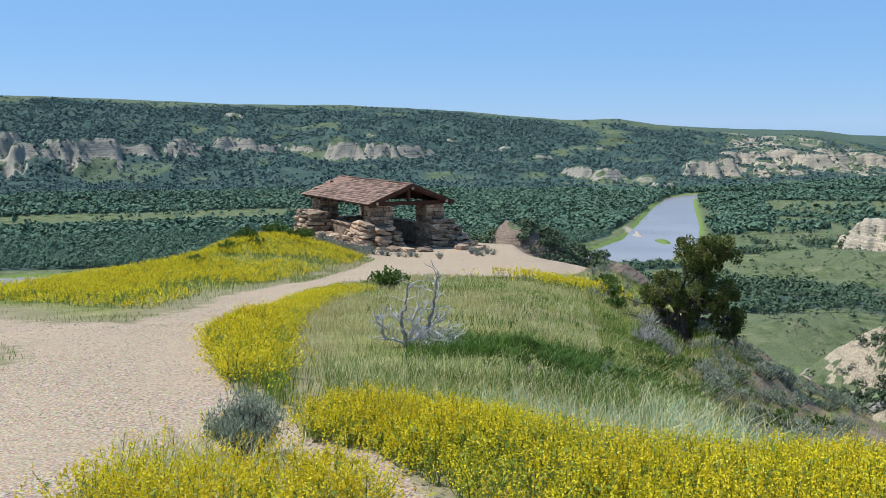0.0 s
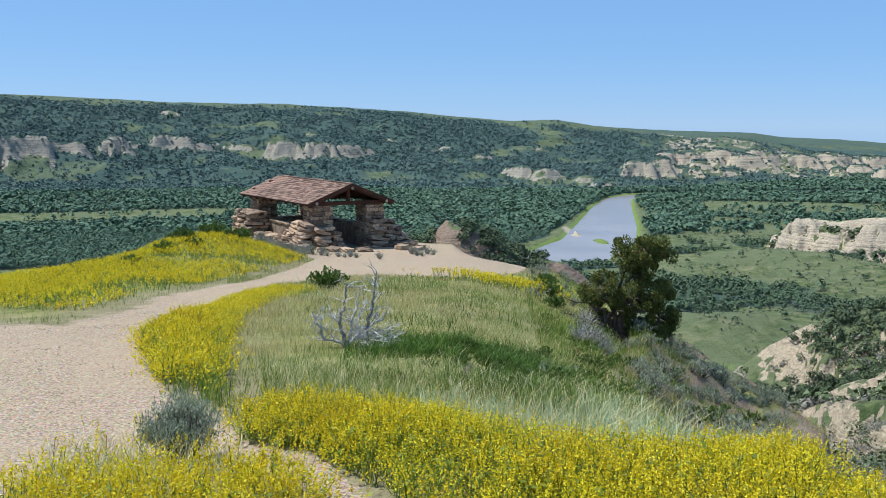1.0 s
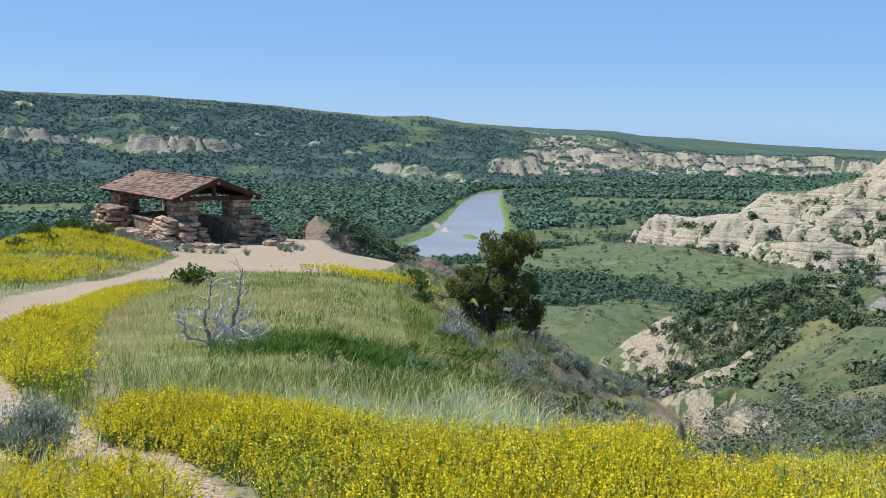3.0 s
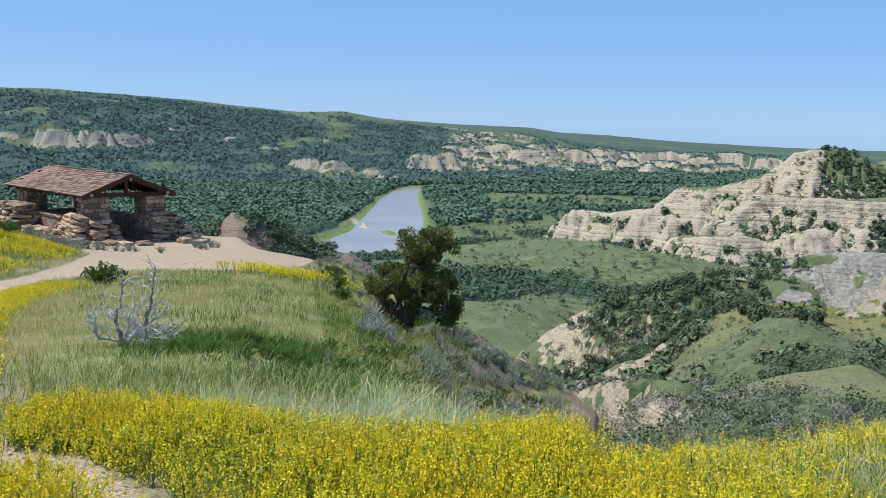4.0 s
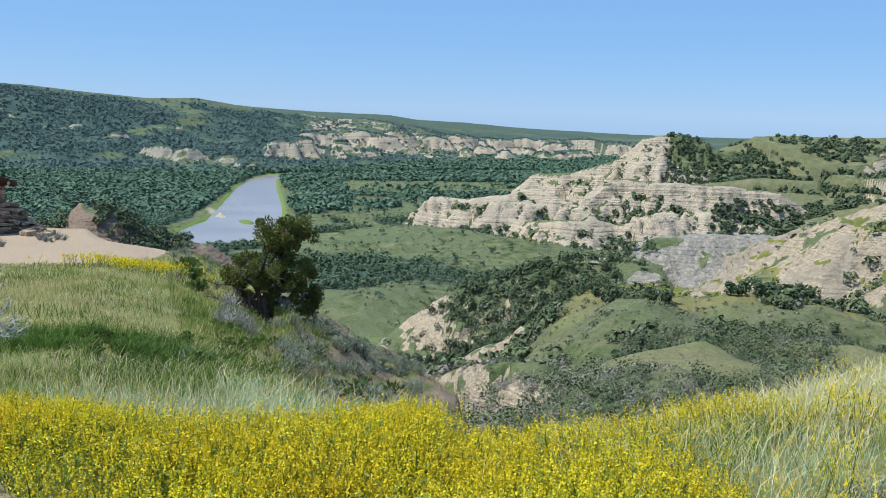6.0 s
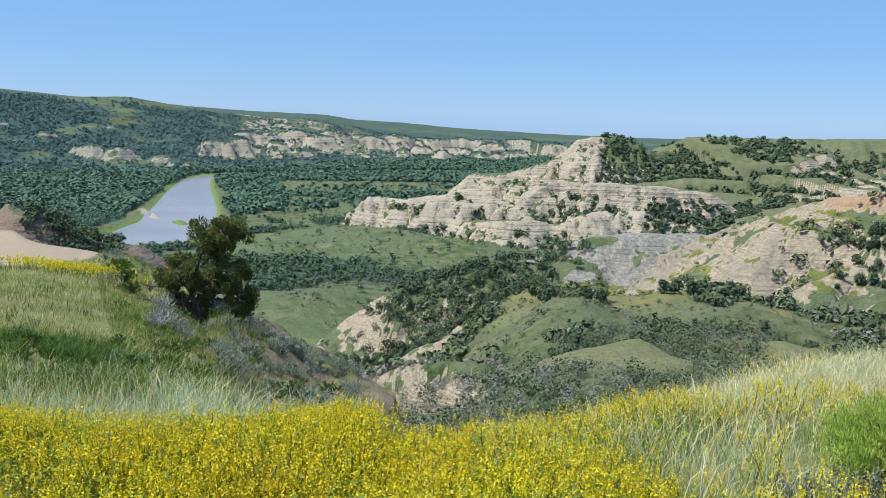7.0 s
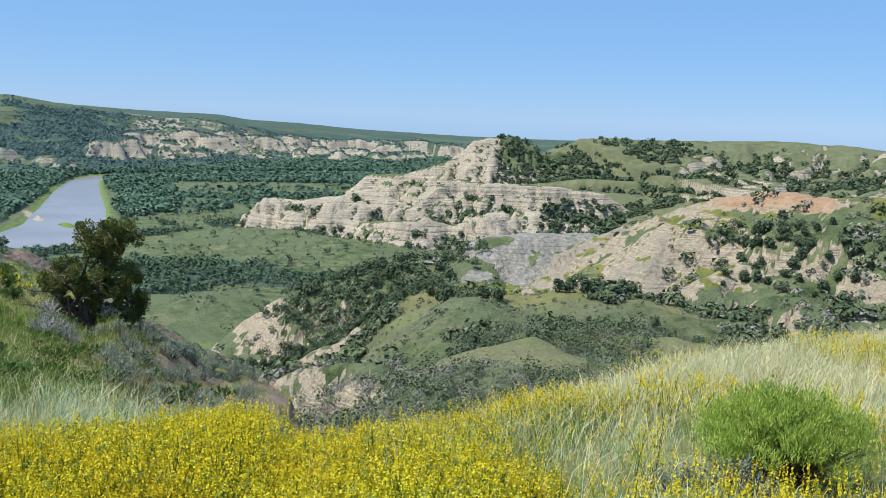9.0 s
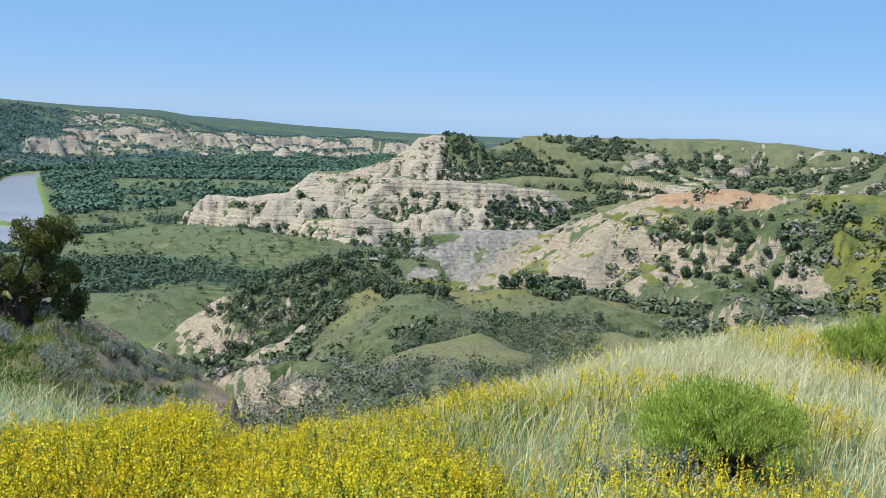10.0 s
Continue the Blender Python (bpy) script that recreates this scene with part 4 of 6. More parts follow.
def build_woods():
    g = np.random.default_rng(11)
    x, y = scatter_polar(88000, -27, 40, 470, 1560, g)
    z, which, q = land(x, y)
    w = forest_weight(x, y, which, q)
    bad = which["butte"] | which["shoulder"] | which["front"] | which["plateau"] | which["knob"]
    keep = (g.uniform(0, 1, len(x)) < w) & ~bad & ~which["wall"]
    x, y, z = x[keep], y[keep], z[keep]
    s = g.uniform(0.65, 1.35, len(x)) * np.where(vnoise(x / 60, y / 60, 8) > 0, 1.0, 0.8) * np.where(x > 0.2 * y, np.interp(np.hypot(x, y), [520, 950], [0.95, 1.0]), 1.0)
    k = (np.hypot(x, y) < 900) & (x > 0.2 * y)
    crowns("ash_groves", x[k], y[k], z[k], 2.6 * s[k], 5.0 * s[k], 34, M_GROVE, "dark green groves of ash and cedar on the flats", "forest", 0.35, 13, 0.7)
    k = (np.hypot(x, y) < 900) & (x <= 0.2 * y)
    crowns("cottonwood_forest", x[k], y[k], z[k], 2.7 * s[k], 5.2 * s[k], 42, M_HAZED_COTTON, "dense green cottonwood forest on the valley floor", "forest", 0.30, 3, 0.62)
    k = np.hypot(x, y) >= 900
    crowns("far_forest", x[k], y[k], z[k], 3.0 * s[k], 5.2 * s[k], 9, M_HAZED_COTTON, "green cottonwood forest far along the valley floor", "forest", 0.30, 5)
    x, y = scatter_polar(22000, 12, 38, 1540, 2300, g)
    z, which, q = land(x, y)
    keep = ~which["wall"] & ~which["plateau"] & ~which["butte"] & (q["river"] > 30) & (g.uniform(0, 1, len(x)) < 0.75 + 1.2 * fbm(x / 120, y / 120, 3, 209))
    s = g.uniform(0.7, 1.4, keep.sum())
    crowns("far_forest", x[keep], y[keep], z[keep], 3.6 * s, 5.6 * s, 10, M_HAZED_COTTON, "green cottonwood forest far down the valley", "forest", 0.30, 15)
    x, y = scatter_polar(78000, -27, 38, 1430, 2900, g)
    z, which, q = land(x, y)
    w = forest_weight(x, y, which, q)
    keep = (g.uniform(0, 1, len(x)) < w) & which["wall"] & (q["u"] < 0.94)
    x, y, z = x[keep], y[keep], z[keep]
    s = g.uniform(0.6, 1.4, len(x))
    crowns("cedar_slopes", x, y, z, 2.7 * s, 4.0 * s, 10, M_HAZED_CEDAR, "dark cedar woods on the far valley side", "forest", 0.3, 4)


build_woods()


def cedar_model(seed):
    """A small bushy cedar: trunk and crown of leafy clumps."""
    g = np.random.default_rng(seed)
    ob = thing("cedar_tree", Matrix(), "small dark green bushy cedar on the badland slope", "tree", "cedars of the slopes")
    bm = bmesh.new()
    bmesh.ops.create_cone(bm, cap_ends=True, segments=6, radius1=0.16, radius2=0.05, depth=2.2, matrix=pose(0, 0, 0.8))
    part("trunk", bm, M_BARK, ob)
    lobes = [(g.normal() * 0.45, g.normal() * 0.45, g.uniform(0.9, 2.3), g.uniform(0.65, 1.1)) for _ in range(6)] + [(0, 0, 1.2, 1.3)]
    pts, tri = [], []
    for lx, ly, lz, lr in lobes:
        m = 54
        d = g.normal(size=(m, 3))
        d /= np.linalg.norm(d, axis=1)[:, None]
        c = np.array([lx, ly, lz]) + d * (lr * g.uniform(0.6, 1.0, m))[:, None] * np.array([1, 1, 0.95])
        nrm = d + g.normal(size=(m, 3)) * 0.4
        e = np.cross(nrm, g.normal(size=(m, 3)))
        e /= np.linalg.norm(e, axis=1)[:, None]
        f = np.cross(nrm, e)
        f /= np.linalg.norm(f, axis=1)[:, None]
        sz = g.uniform(0.16, 0.36, m)[:, None]
        off = sum(len(q) for q in pts)
        pts.append(np.concatenate([c + e * sz, c - 0.5 * e * sz + 0.8 * f * sz, c - 0.5 * e * sz - 0.8 * f * sz]))
        tri.append(np.stack([np.arange(m), np.arange(m) + m, np.arange(m) + 2 * m], 1) + off)
    pts = [np.concatenate(pts)]
    me = mesh_of("crown", np.concatenate(pts), np.concatenate(tri), None, [M_GULLY_CEDAR])
    part("crown", me, None, ob)
    return ob


def build_cedars():
    g = np.random.default_rng(23)
    models = [cedar_model(s) for s in (1, 2, 3)]
    places = []
    # the wooded ridge below, the bench, the gullies of the badlands
    def belt(line, n, spread, lo, hi):
        for _ in range(n):
            k = g.integers(0, len(line) - 1)
            s = g.uniform()
            (a0, r0), (a1, r1) = line[k], line[k + 1]
            px, py = polar(a0 * (1 - s) + a1 * s, r0 * (1 - s) + r1 * s)
            places.append((px + g.normal() * spread, py + g.normal() * spread, g.uniform(lo, hi)))
    belt([(24.8, 384), (27, 379), (30, 376), (34, 381)], 230, 8, 1.0, 1.9)
    belt([(24.0, 352), (26.5, 346), (29.5, 350), (32, 362)], 170, 10, 0.9, 1.7)
    belt([(21.6, 268), (24.5, 250)], 34, 6, 0.9, 1.6)
    belt([(24, 178), (27, 160)], 12, 6, 0.5, 1.0)
    belt([(32.4, 262), (33.6, 250), (35.8, 246)], 16, 5, 0.9, 1.5)
    belt([(42.4, 262), (44.6, 255)], 16, 4, 1.0, 1.6)
    belt([(36.5, 180), (39.5, 172)], 9, 4, 0.9, 1.3)
    belt([(44, 225), (50, 215), (56, 212), (60, 212)], 46, 8, 0.6, 1.3)
    belt([(51.2, 300), (53.2, 292), (54.4, 276)], 60, 7, 0.7, 1.4)
    belt([(34.2, 392), (35.2, 382)], 14, 5, 0.9, 1.5)
    places.sort(key=lambda p: math.hypot(p[0], p[1]))
    fx, fy, fs = np.array(places[290:]).T
    crowns("ridge_cedars", fx, fy, land(fx, fy)[0], 1.25 * fs, 3.1 * fs, 70, M_GULLY_CEDAR, "dark cedars along the wooded ridge", "forest", 0.35, 17, 0.62)
    for k, (px, py, s) in enumerate(places[:290]):
        m = pose(px, py, ground_z(px, py) - 0.1, 0, 0, g.uniform(0, 360)) @ Matrix.Diagonal((s, s, s * g.uniform(0.85, 1.15), 1))
        src = models[k % 3]
        if k < 3:
            src.matrix_world = m
        else:
            c = copy_thing(src, pose(0, 0, 0))
            c.matrix_basis = m
    # farther woods on the badland ridges
    x, y = scatter_polar(34000, 22, 66, 600, 1150, g)
    z, which, q = land(x, y)
    n = fbm(x / 50, y / 50, 4, 411)
    hol = sum(land(x + a, y + b)[0] for a, b in ((14, 0), (-14, 0), (0, 14), (0, -14))) / 4 - z
    az = q["az"]
    under = step(39.2, 40.2, az) * step(45.4, 44.4, az) * step(-62, -68, z - EYE) * (q["r"] < 800)
    w = np.where(which["plateau"], step(-0.15, 0.35, 0.5 * hol + 2.4 * n) * step(1060, 960, q["r"]), 0.0)
    w = np.where(which["butte"], np.maximum(step(36.6, 37.0, az) * step(39.6, 39.0, az) + step(40.8, 41.4, az), 0.25 * step(0.1, 0.8, 0.4 * hol + n)), w)
    w = np.where(which["shoulder"] | which["front"], np.maximum(under, 0.7 * step(0.75, 1.5, 0.35 * hol + 1.8 * n)), w)
    keep = g.uniform(0, 1, len(x)) < w * np.where(which["butte"], 1.0, 0.8)
    s = g.uniform(0.6, 1.3, keep.sum()) * np.where(which["butte"][keep], 0.72, 1.0)
    crowns("badland_cedars", x[keep], y[keep], z[keep], 2.3 * s, 4.2 * s, 20, M_GULLY_CEDAR, "dark cedar stands on the badland ridges", "forest", 0.35, 6)
    x, y = scatter_polar(900, 1.5, 9.5, 255, 345, g)
    z, which, q = land(x, y)
    keep = which["knob"] & (q["az"] > 4.9 + 0.8 * vnoise(x / 12, y / 12, 4)) | (which["knob"] & (q["az"] < 2.9))
    s = g.uniform(0.6, 1.2, keep.sum())
    crowns("knob_cedars", x[keep], y[keep], z[keep], 1.7 * s, 3.4 * s, 60, M_GULLY_CEDAR, "dark cedars on a brown clay knob below", "forest", 0.35, 7, 0.6)
    # low brush on the near badland slopes
    x, y = scatter_polar(42000, 18, 66, 55, 420, g, 1.3)
    z, which, q = land(x, y)
    n, m = fbm(x / 22, y / 22, 4, 421), fbm(x / 40, y / 40, 3, 431)
    clear = ~which["grey"] & ~which["knob"] & ~which["hill"] & ~which["shoulder"] & ~which["front"]
    hol = sum(land(x + a, y + b)[0] for a, b in ((9, 0), (-9, 0), (0, 9), (0, -9))) / 4 - z
    dense = np.where(which["orange"], 0.12 + 0.2 * (q["az"] > 56), 1.0) * step(400, 300, q["r"])
    thick = step(-0.02, 0.22, n + 0.16 * np.clip(hol, -1, 1.5) + 0.17 * step(215, 140, q["r"]))
    keep = (g.uniform(0, 1, len(x)) < (0.12 + np.interp(q["r"], [120, 200], [0.40, 0.58]) * thick) * dense) & clear
    x, y, z, m, thick = x[keep], y[keep], z[keep], m[keep], thick[keep]
    pick = g.uniform(0, 1, len(x)) + 0.9 * m - 0.25 * (thick - 0.6)
    s = g.uniform(0.35, 1.15, len(x)) * np.interp(np.hypot(x, y), [60, 150], [0.7, 1.1]) * (0.55 + 0.9 * thick)
    for lo, hi, mat, big, n_each, name, label in ((-9, 0.30, M_BRUSH, 0.9, 14, "sage_slopes", "grey-green brush over the badland slopes"), (0.30, 0.60, M_THICKET, 1.5, 26, "green_thicket", "dark green thicket over the badland slopes"), (0.60, 9, M_DEADBRUSH, 1.0, 22, "bare_brush", "leafless grey brush on the badland slopes")):
        k = (pick >= lo) & (pick < hi)
        close = np.hypot(x[k], y[k]) < 190
        for c, many, fine in ((close, 4.2, 0.42), (~close, 1.0, 0.85)):
            crowns(name, x[k][c], y[k][c], z[k][c], 1.0 * s[k][c] * big, 1.35 * s[k][c] * big, int(n_each * many), mat, label, "brush", 0.45, 8, fine)
    # tufts of brush in the hollows of the badlands
    x, y = scatter_polar(9000, 22, 46, 640, 940, g)
    z, which, q = land(x, y)
    hol = sum(land(x + a, y + b)[0] for a, b in ((8, 0), (-8, 0), (0, 8), (0, -8))) / 4 - z
    keep = (which["butte"] | which["shoulder"] | which["front"]) & (g.uniform(0, 1, len(x)) < step(-0.3, 0.7, hol + 1.2 * fbm(x / 30, y / 30, 3, 451)))
    s = g.uniform(0.5, 1.4, keep.sum())
    crowns("badland_brush", x[keep], y[keep], z[keep], 1.2 * s, 1.3 * s, 9, M_THICKET, "tufts of green brush in the badland gullies", "brush", 0.4, 19)
    # sage dots over the green flats
    x, y = scatter_polar(3600, 15, 40, 430, 950, g)
    z, which, q = land(x, y)
    n = fbm(x / 60, y / 60, 4, 441)
    keep = (g.uniform(0, 1, len(x)) < step(-0.15, 0.25, n)) & (q["river"] > 20) & ~(which["butte"] | which["shoulder"] | which["front"] | which["plateau"] | which["grey"])
    s = g.uniform(0.5, 1.5, keep.sum())
    crowns("sage_flats", x[keep], y[keep], z[keep], 0.9 * s, 1.0 * s, 8, M_BRUSH, "sage and brush dotted over the green flats", "brush", 0.4, 9)


build_cedars()

# ---- meadow: stems, flowers and grass ----


def blades(x, y, z, h, w, lean, g, bend=0.35):
    """Tapered bent blades: corners and faces."""
    n = len(x)
    a = g.uniform(0, 6.283, n)
    la = g.uniform(0, 6.283, n)
    dx, dy = np.cos(a) * w / 2, np.sin(a) * w / 2
    lx, ly = np.cos(la) * lean * h + 0.10 * h, np.sin(la) * lean * h
    p = [np.stack([x - dx, y - dy, z], 1), np.stack([x + dx, y + dy, z], 1),
         np.stack([x - dx * 0.7 + lx * bend, y - dy * 0.7 + ly * bend, z + h * 0.6], 1), np.stack([x + dx * 0.7 + lx * bend, y + dy * 0.7 + ly * bend, z + h * 0.6], 1),
         np.stack([x + lx, y + ly, z + h * (1 - 0.3 * lean)], 1)]
    i = np.arange(n)
    return np.concatenate(p), np.stack([i + 2 * n, i + 3 * n, i + 4 * n], 1), np.stack([i, i + n, i + 3 * n, i + 2 * n], 1)


def joined(pieces):
    """Several (corners, triangles, quads, material index) as one."""
    vs, ts, qs, mt, mq, off = [], [], [], [], [], 0
    for v, t, q, m in pieces:
        vs.append(v)
        if t is not None and len(t):
            ts.append(t + off)
            mt.append(np.full(len(t), m))
        if q is not None and len(q):
            qs.append(q + off)
            mq.append(np.full(len(q), m))
        off += len(v)
    return (np.concatenate(vs), np.concatenate(ts) if ts else None, np.concatenate(qs) if qs else None, np.concatenate(mt + mq))


def petals(x, y, z, n_each, length, size, g):
    """Little yellow florets set round upright spikes."""
    n = len(x)
    out_v, out_q = [], []
    tx, ty = g.normal(size=n) * 0.25, g.normal(size=n) * 0.25
    for k in range(n_each):
        s = (k + g.uniform(0, 1, n)) / n_each
        a = g.uniform(0, 6.283, n)
        c = np.stack([x + tx * s * length + np.cos(a) * size * 0.5 * (1.1 - s), y + ty * s * length + np.sin(a) * size * 0.5 * (1.1 - s), z + (s - 0.3) * length], 1)
        u = g.normal(size=(n, 3))
        u /= np.linalg.norm(u, axis=1)[:, None]
        v = np.cross(u, g.normal(size=(n, 3)))
        v /= np.linalg.norm(v, axis=1)[:, None]
        sz = (size * g.uniform(0.6, 1.1, n) * (1.1 - 0.5 * s))[:, None]
        off = 4 * n * k
        out_v += [c - u * sz * 0.8, c + v * sz * 0.45, c + u * sz * 0.8, c - v * sz * 0.45]
        i = np.arange(n)
        out_q.append(np.stack([i + off, i + n + off, i + 2 * n + off, i + 3 * n + off], 1))
    return np.concatenate(out_v), None, np.concatenate(out_q)


def in_box(poly, n, g):
    p = np.array(poly)
    x, y = g.uniform(p[:, 0].min(), p[:, 0].max(), n), g.uniform(p[:, 1].min(), p[:, 1].max(), n)
    k = inside(x, y, poly)
    return x[k], y[k]


def clover(name, x, y, tall, label, n_each, spike, size, g, leafy=1.0, stem_w=0.006):
    z = land(x, y)[0]
    n = len(x)
    h = tall * g.uniform(0.55, 1.1, n) * (1 + 0.25 * fbm(x / 1.2, y / 1.2, 2, 33))
    lx, ly = g.normal(size=n) * 0.10, g.normal(size=n) * 0.10
    a = g.uniform(0, 6.283, n)
    dx, dy = np.cos(a) * stem_w / 2, np.sin(a) * stem_w / 2
    i = np.arange(n)
    sv = np.concatenate([np.stack([x - dx, y - dy, z - 0.02], 1), np.stack([x + dx, y + dy, z - 0.02], 1), np.stack([x + lx + dx * 0.6, y + ly + dy * 0.6, z + h], 1), np.stack([x + lx - dx * 0.6, y + ly - dy * 0.6, z + h], 1)])
    sq = np.stack([i, i + n, i + 2 * n, i + 3 * n], 1)
    pieces = [(sv, None, sq, 0)]
    # leaves up the stem
    for k in range(int(2.6 * leafy)):
        s = g.uniform(0.25, 0.95, n)
        b = g.uniform(0, 6.283, n)
        ln = g.uniform(0.02, 0.05, n) * (stem_w / 0.006) ** 0.5
        cx, cy, cz = x + lx * s, y + ly * s, z + h * s
        tip = np.stack([cx + np.cos(b) * ln, cy + np.sin(b) * ln, cz + ln * g.uniform(-0.2, 0.7, n)], 1)
        w = ln * 0.35
        lv = np.concatenate([np.stack([cx, cy, cz], 1), tip * 0.5 + 0.5 * np.stack([cx - np.sin(b) * w * 2, cy + np.cos(b) * w * 2, cz], 1), tip, tip * 0.5 + 0.5 * np.stack([cx + np.sin(b) * w * 2, cy - np.cos(b) * w * 2, cz], 1)])
        pieces.append((lv, None, np.stack([i, i + n, i + 2 * n, i + 3 * n], 1), 0))
    # flower spikes at the top and on short side shoots
    for k in range(3):
        sh = 0.0 if k == 0 else 1.0
        fx, fy = x + lx + sh * g.normal(size=n) * 0.035, y + ly + sh * g.normal(size=n) * 0.035
        fz = z + h - sh * g.uniform(0.0, 0.45, n) * h * 0.5
        pieces.append((*petals(fx, fy, fz, n_each, spike, size, g), 1))
    v, t, q, mi = joined(pieces)
    me = mesh_of(name, v, t, q, [M_STEM, M_PETAL], None, mi)
    return tagged(new(name, me), label, "wildflowers", kind="stuff")


def from_edge(x, y, poly, low, reach):
    """Plants grow lower towards the border of their patch."""
    d, _ = to_line(x, y, poly + poly[:1])
    return np.clip(low + (1 - low) * d / reach, low, 1.0)


def build_flowers():
    g = np.random.default_rng(31)
    x, y = in_box(FLOWERS, 42000, g)
    d, _ = to_line(x, y, FLOWERS + FLOWERS[:1])
    edge_right = step(2.3, 4.2, x)
    keep = g.uniform(0, 1, len(x)) < (0.35 + 0.65 * step(-0.25, 0.1, fbm(x / 1.1, y / 1.1, 3, 35))) * (1 - 0.72 * edge_right)
    clover("yellow_clover", x[keep], y[keep], 0.32 * from_edge(x[keep], y[keep], FLOWERS, 0.5, 0.45), "yellow sweet clover in full flower beside the trail", 5, 0.066, 0.0135, g)
    x, y = in_box(CLUMP, 2600, g)
    keep = g.uniform(0, 1, len(x)) < 0.06 + 0.85 * step(5.75, 5.3, y - 0.12 * x)
    clover("yellow_clover", x[keep], y[keep], 0.26, "patch of yellow clover round a sagebrush", 7, 0.06, 0.014, g)
    x, y = in_box(BEND, 19000, g)
    w = step(-0.3, 0.1, fbm(x / 1.6, y / 1.6, 3, 36) + 0.25 * (np.abs(y - 14) < 5))
    keep = g.uniform(0, 1, len(x)) < (0.12 + 0.88 * w) * np.interp(y, [8.5, 10, 15, 18, 21, 24], [0.35, 1, 1, 0.6, 0.45, 0.25])
    clover("yellow_clover", x[keep], y[keep], np.interp(y[keep], [13, 18], [0.40, 0.17]) * from_edge(x[keep], y[keep], BEND, 0.35, 0.5), "bright yellow clover along the bend of the trail", 4, 0.08, 0.021, g, 0.9, 0.008)
    x, y = in_box(LEFT_FIELD, 34000, g)
    w = step(-0.25, 0.1, fbm(x / 3, y / 3, 3, 37) + 0.2)
    keep = g.uniform(0, 1, len(x)) < 0.1 + 0.9 * w
    clover("yellow_clover", x[keep], y[keep], 0.30 * from_edge(x[keep], y[keep], LEFT_FIELD, 0.4, 1.0), "yellow clover field at the hill's edge", 3, 0.09, 0.034, g, 0.3, 0.012)
    # sprinkled plants over the right-hand slope and beside the terrace
    az, r = np.radians(g.uniform(27, 64, 8000)), g.uniform(4.2, 15, 8000)
    x, y = r * np.sin(az), r * np.cos(az)
    keep = ~inside(x, y, FLOWERS) & (fbm(x / 1.5, y / 1.5, 3, 38) > -0.05)
    clover("yellow_clover", x[keep], y[keep], 0.36, "scattered yellow clover among seeding grass", 7, 0.065, 0.013, g, 0.75)
    x, y = g.normal(3.3, 0.9, 500), g.normal(27.0, 0.8, 500)
    clover("yellow_clover", x, y, 0.3, "low yellow clover by the terrace", 3, 0.08, 0.035, g, 0.5, 0.012)


build_flowers()


def polar_pick(g, n):
    """Places of tufts over the meadow, in loose clusters."""
    az, r = np.radians(g.uniform(-5, 13, n)), g.uniform(13, 40, n)
    x, y = r * np.sin(az), r * np.cos(az)
    k = fbm(x / 1.1, y / 1.1, 3, 63) > 0.16
    return x[k], y[k]


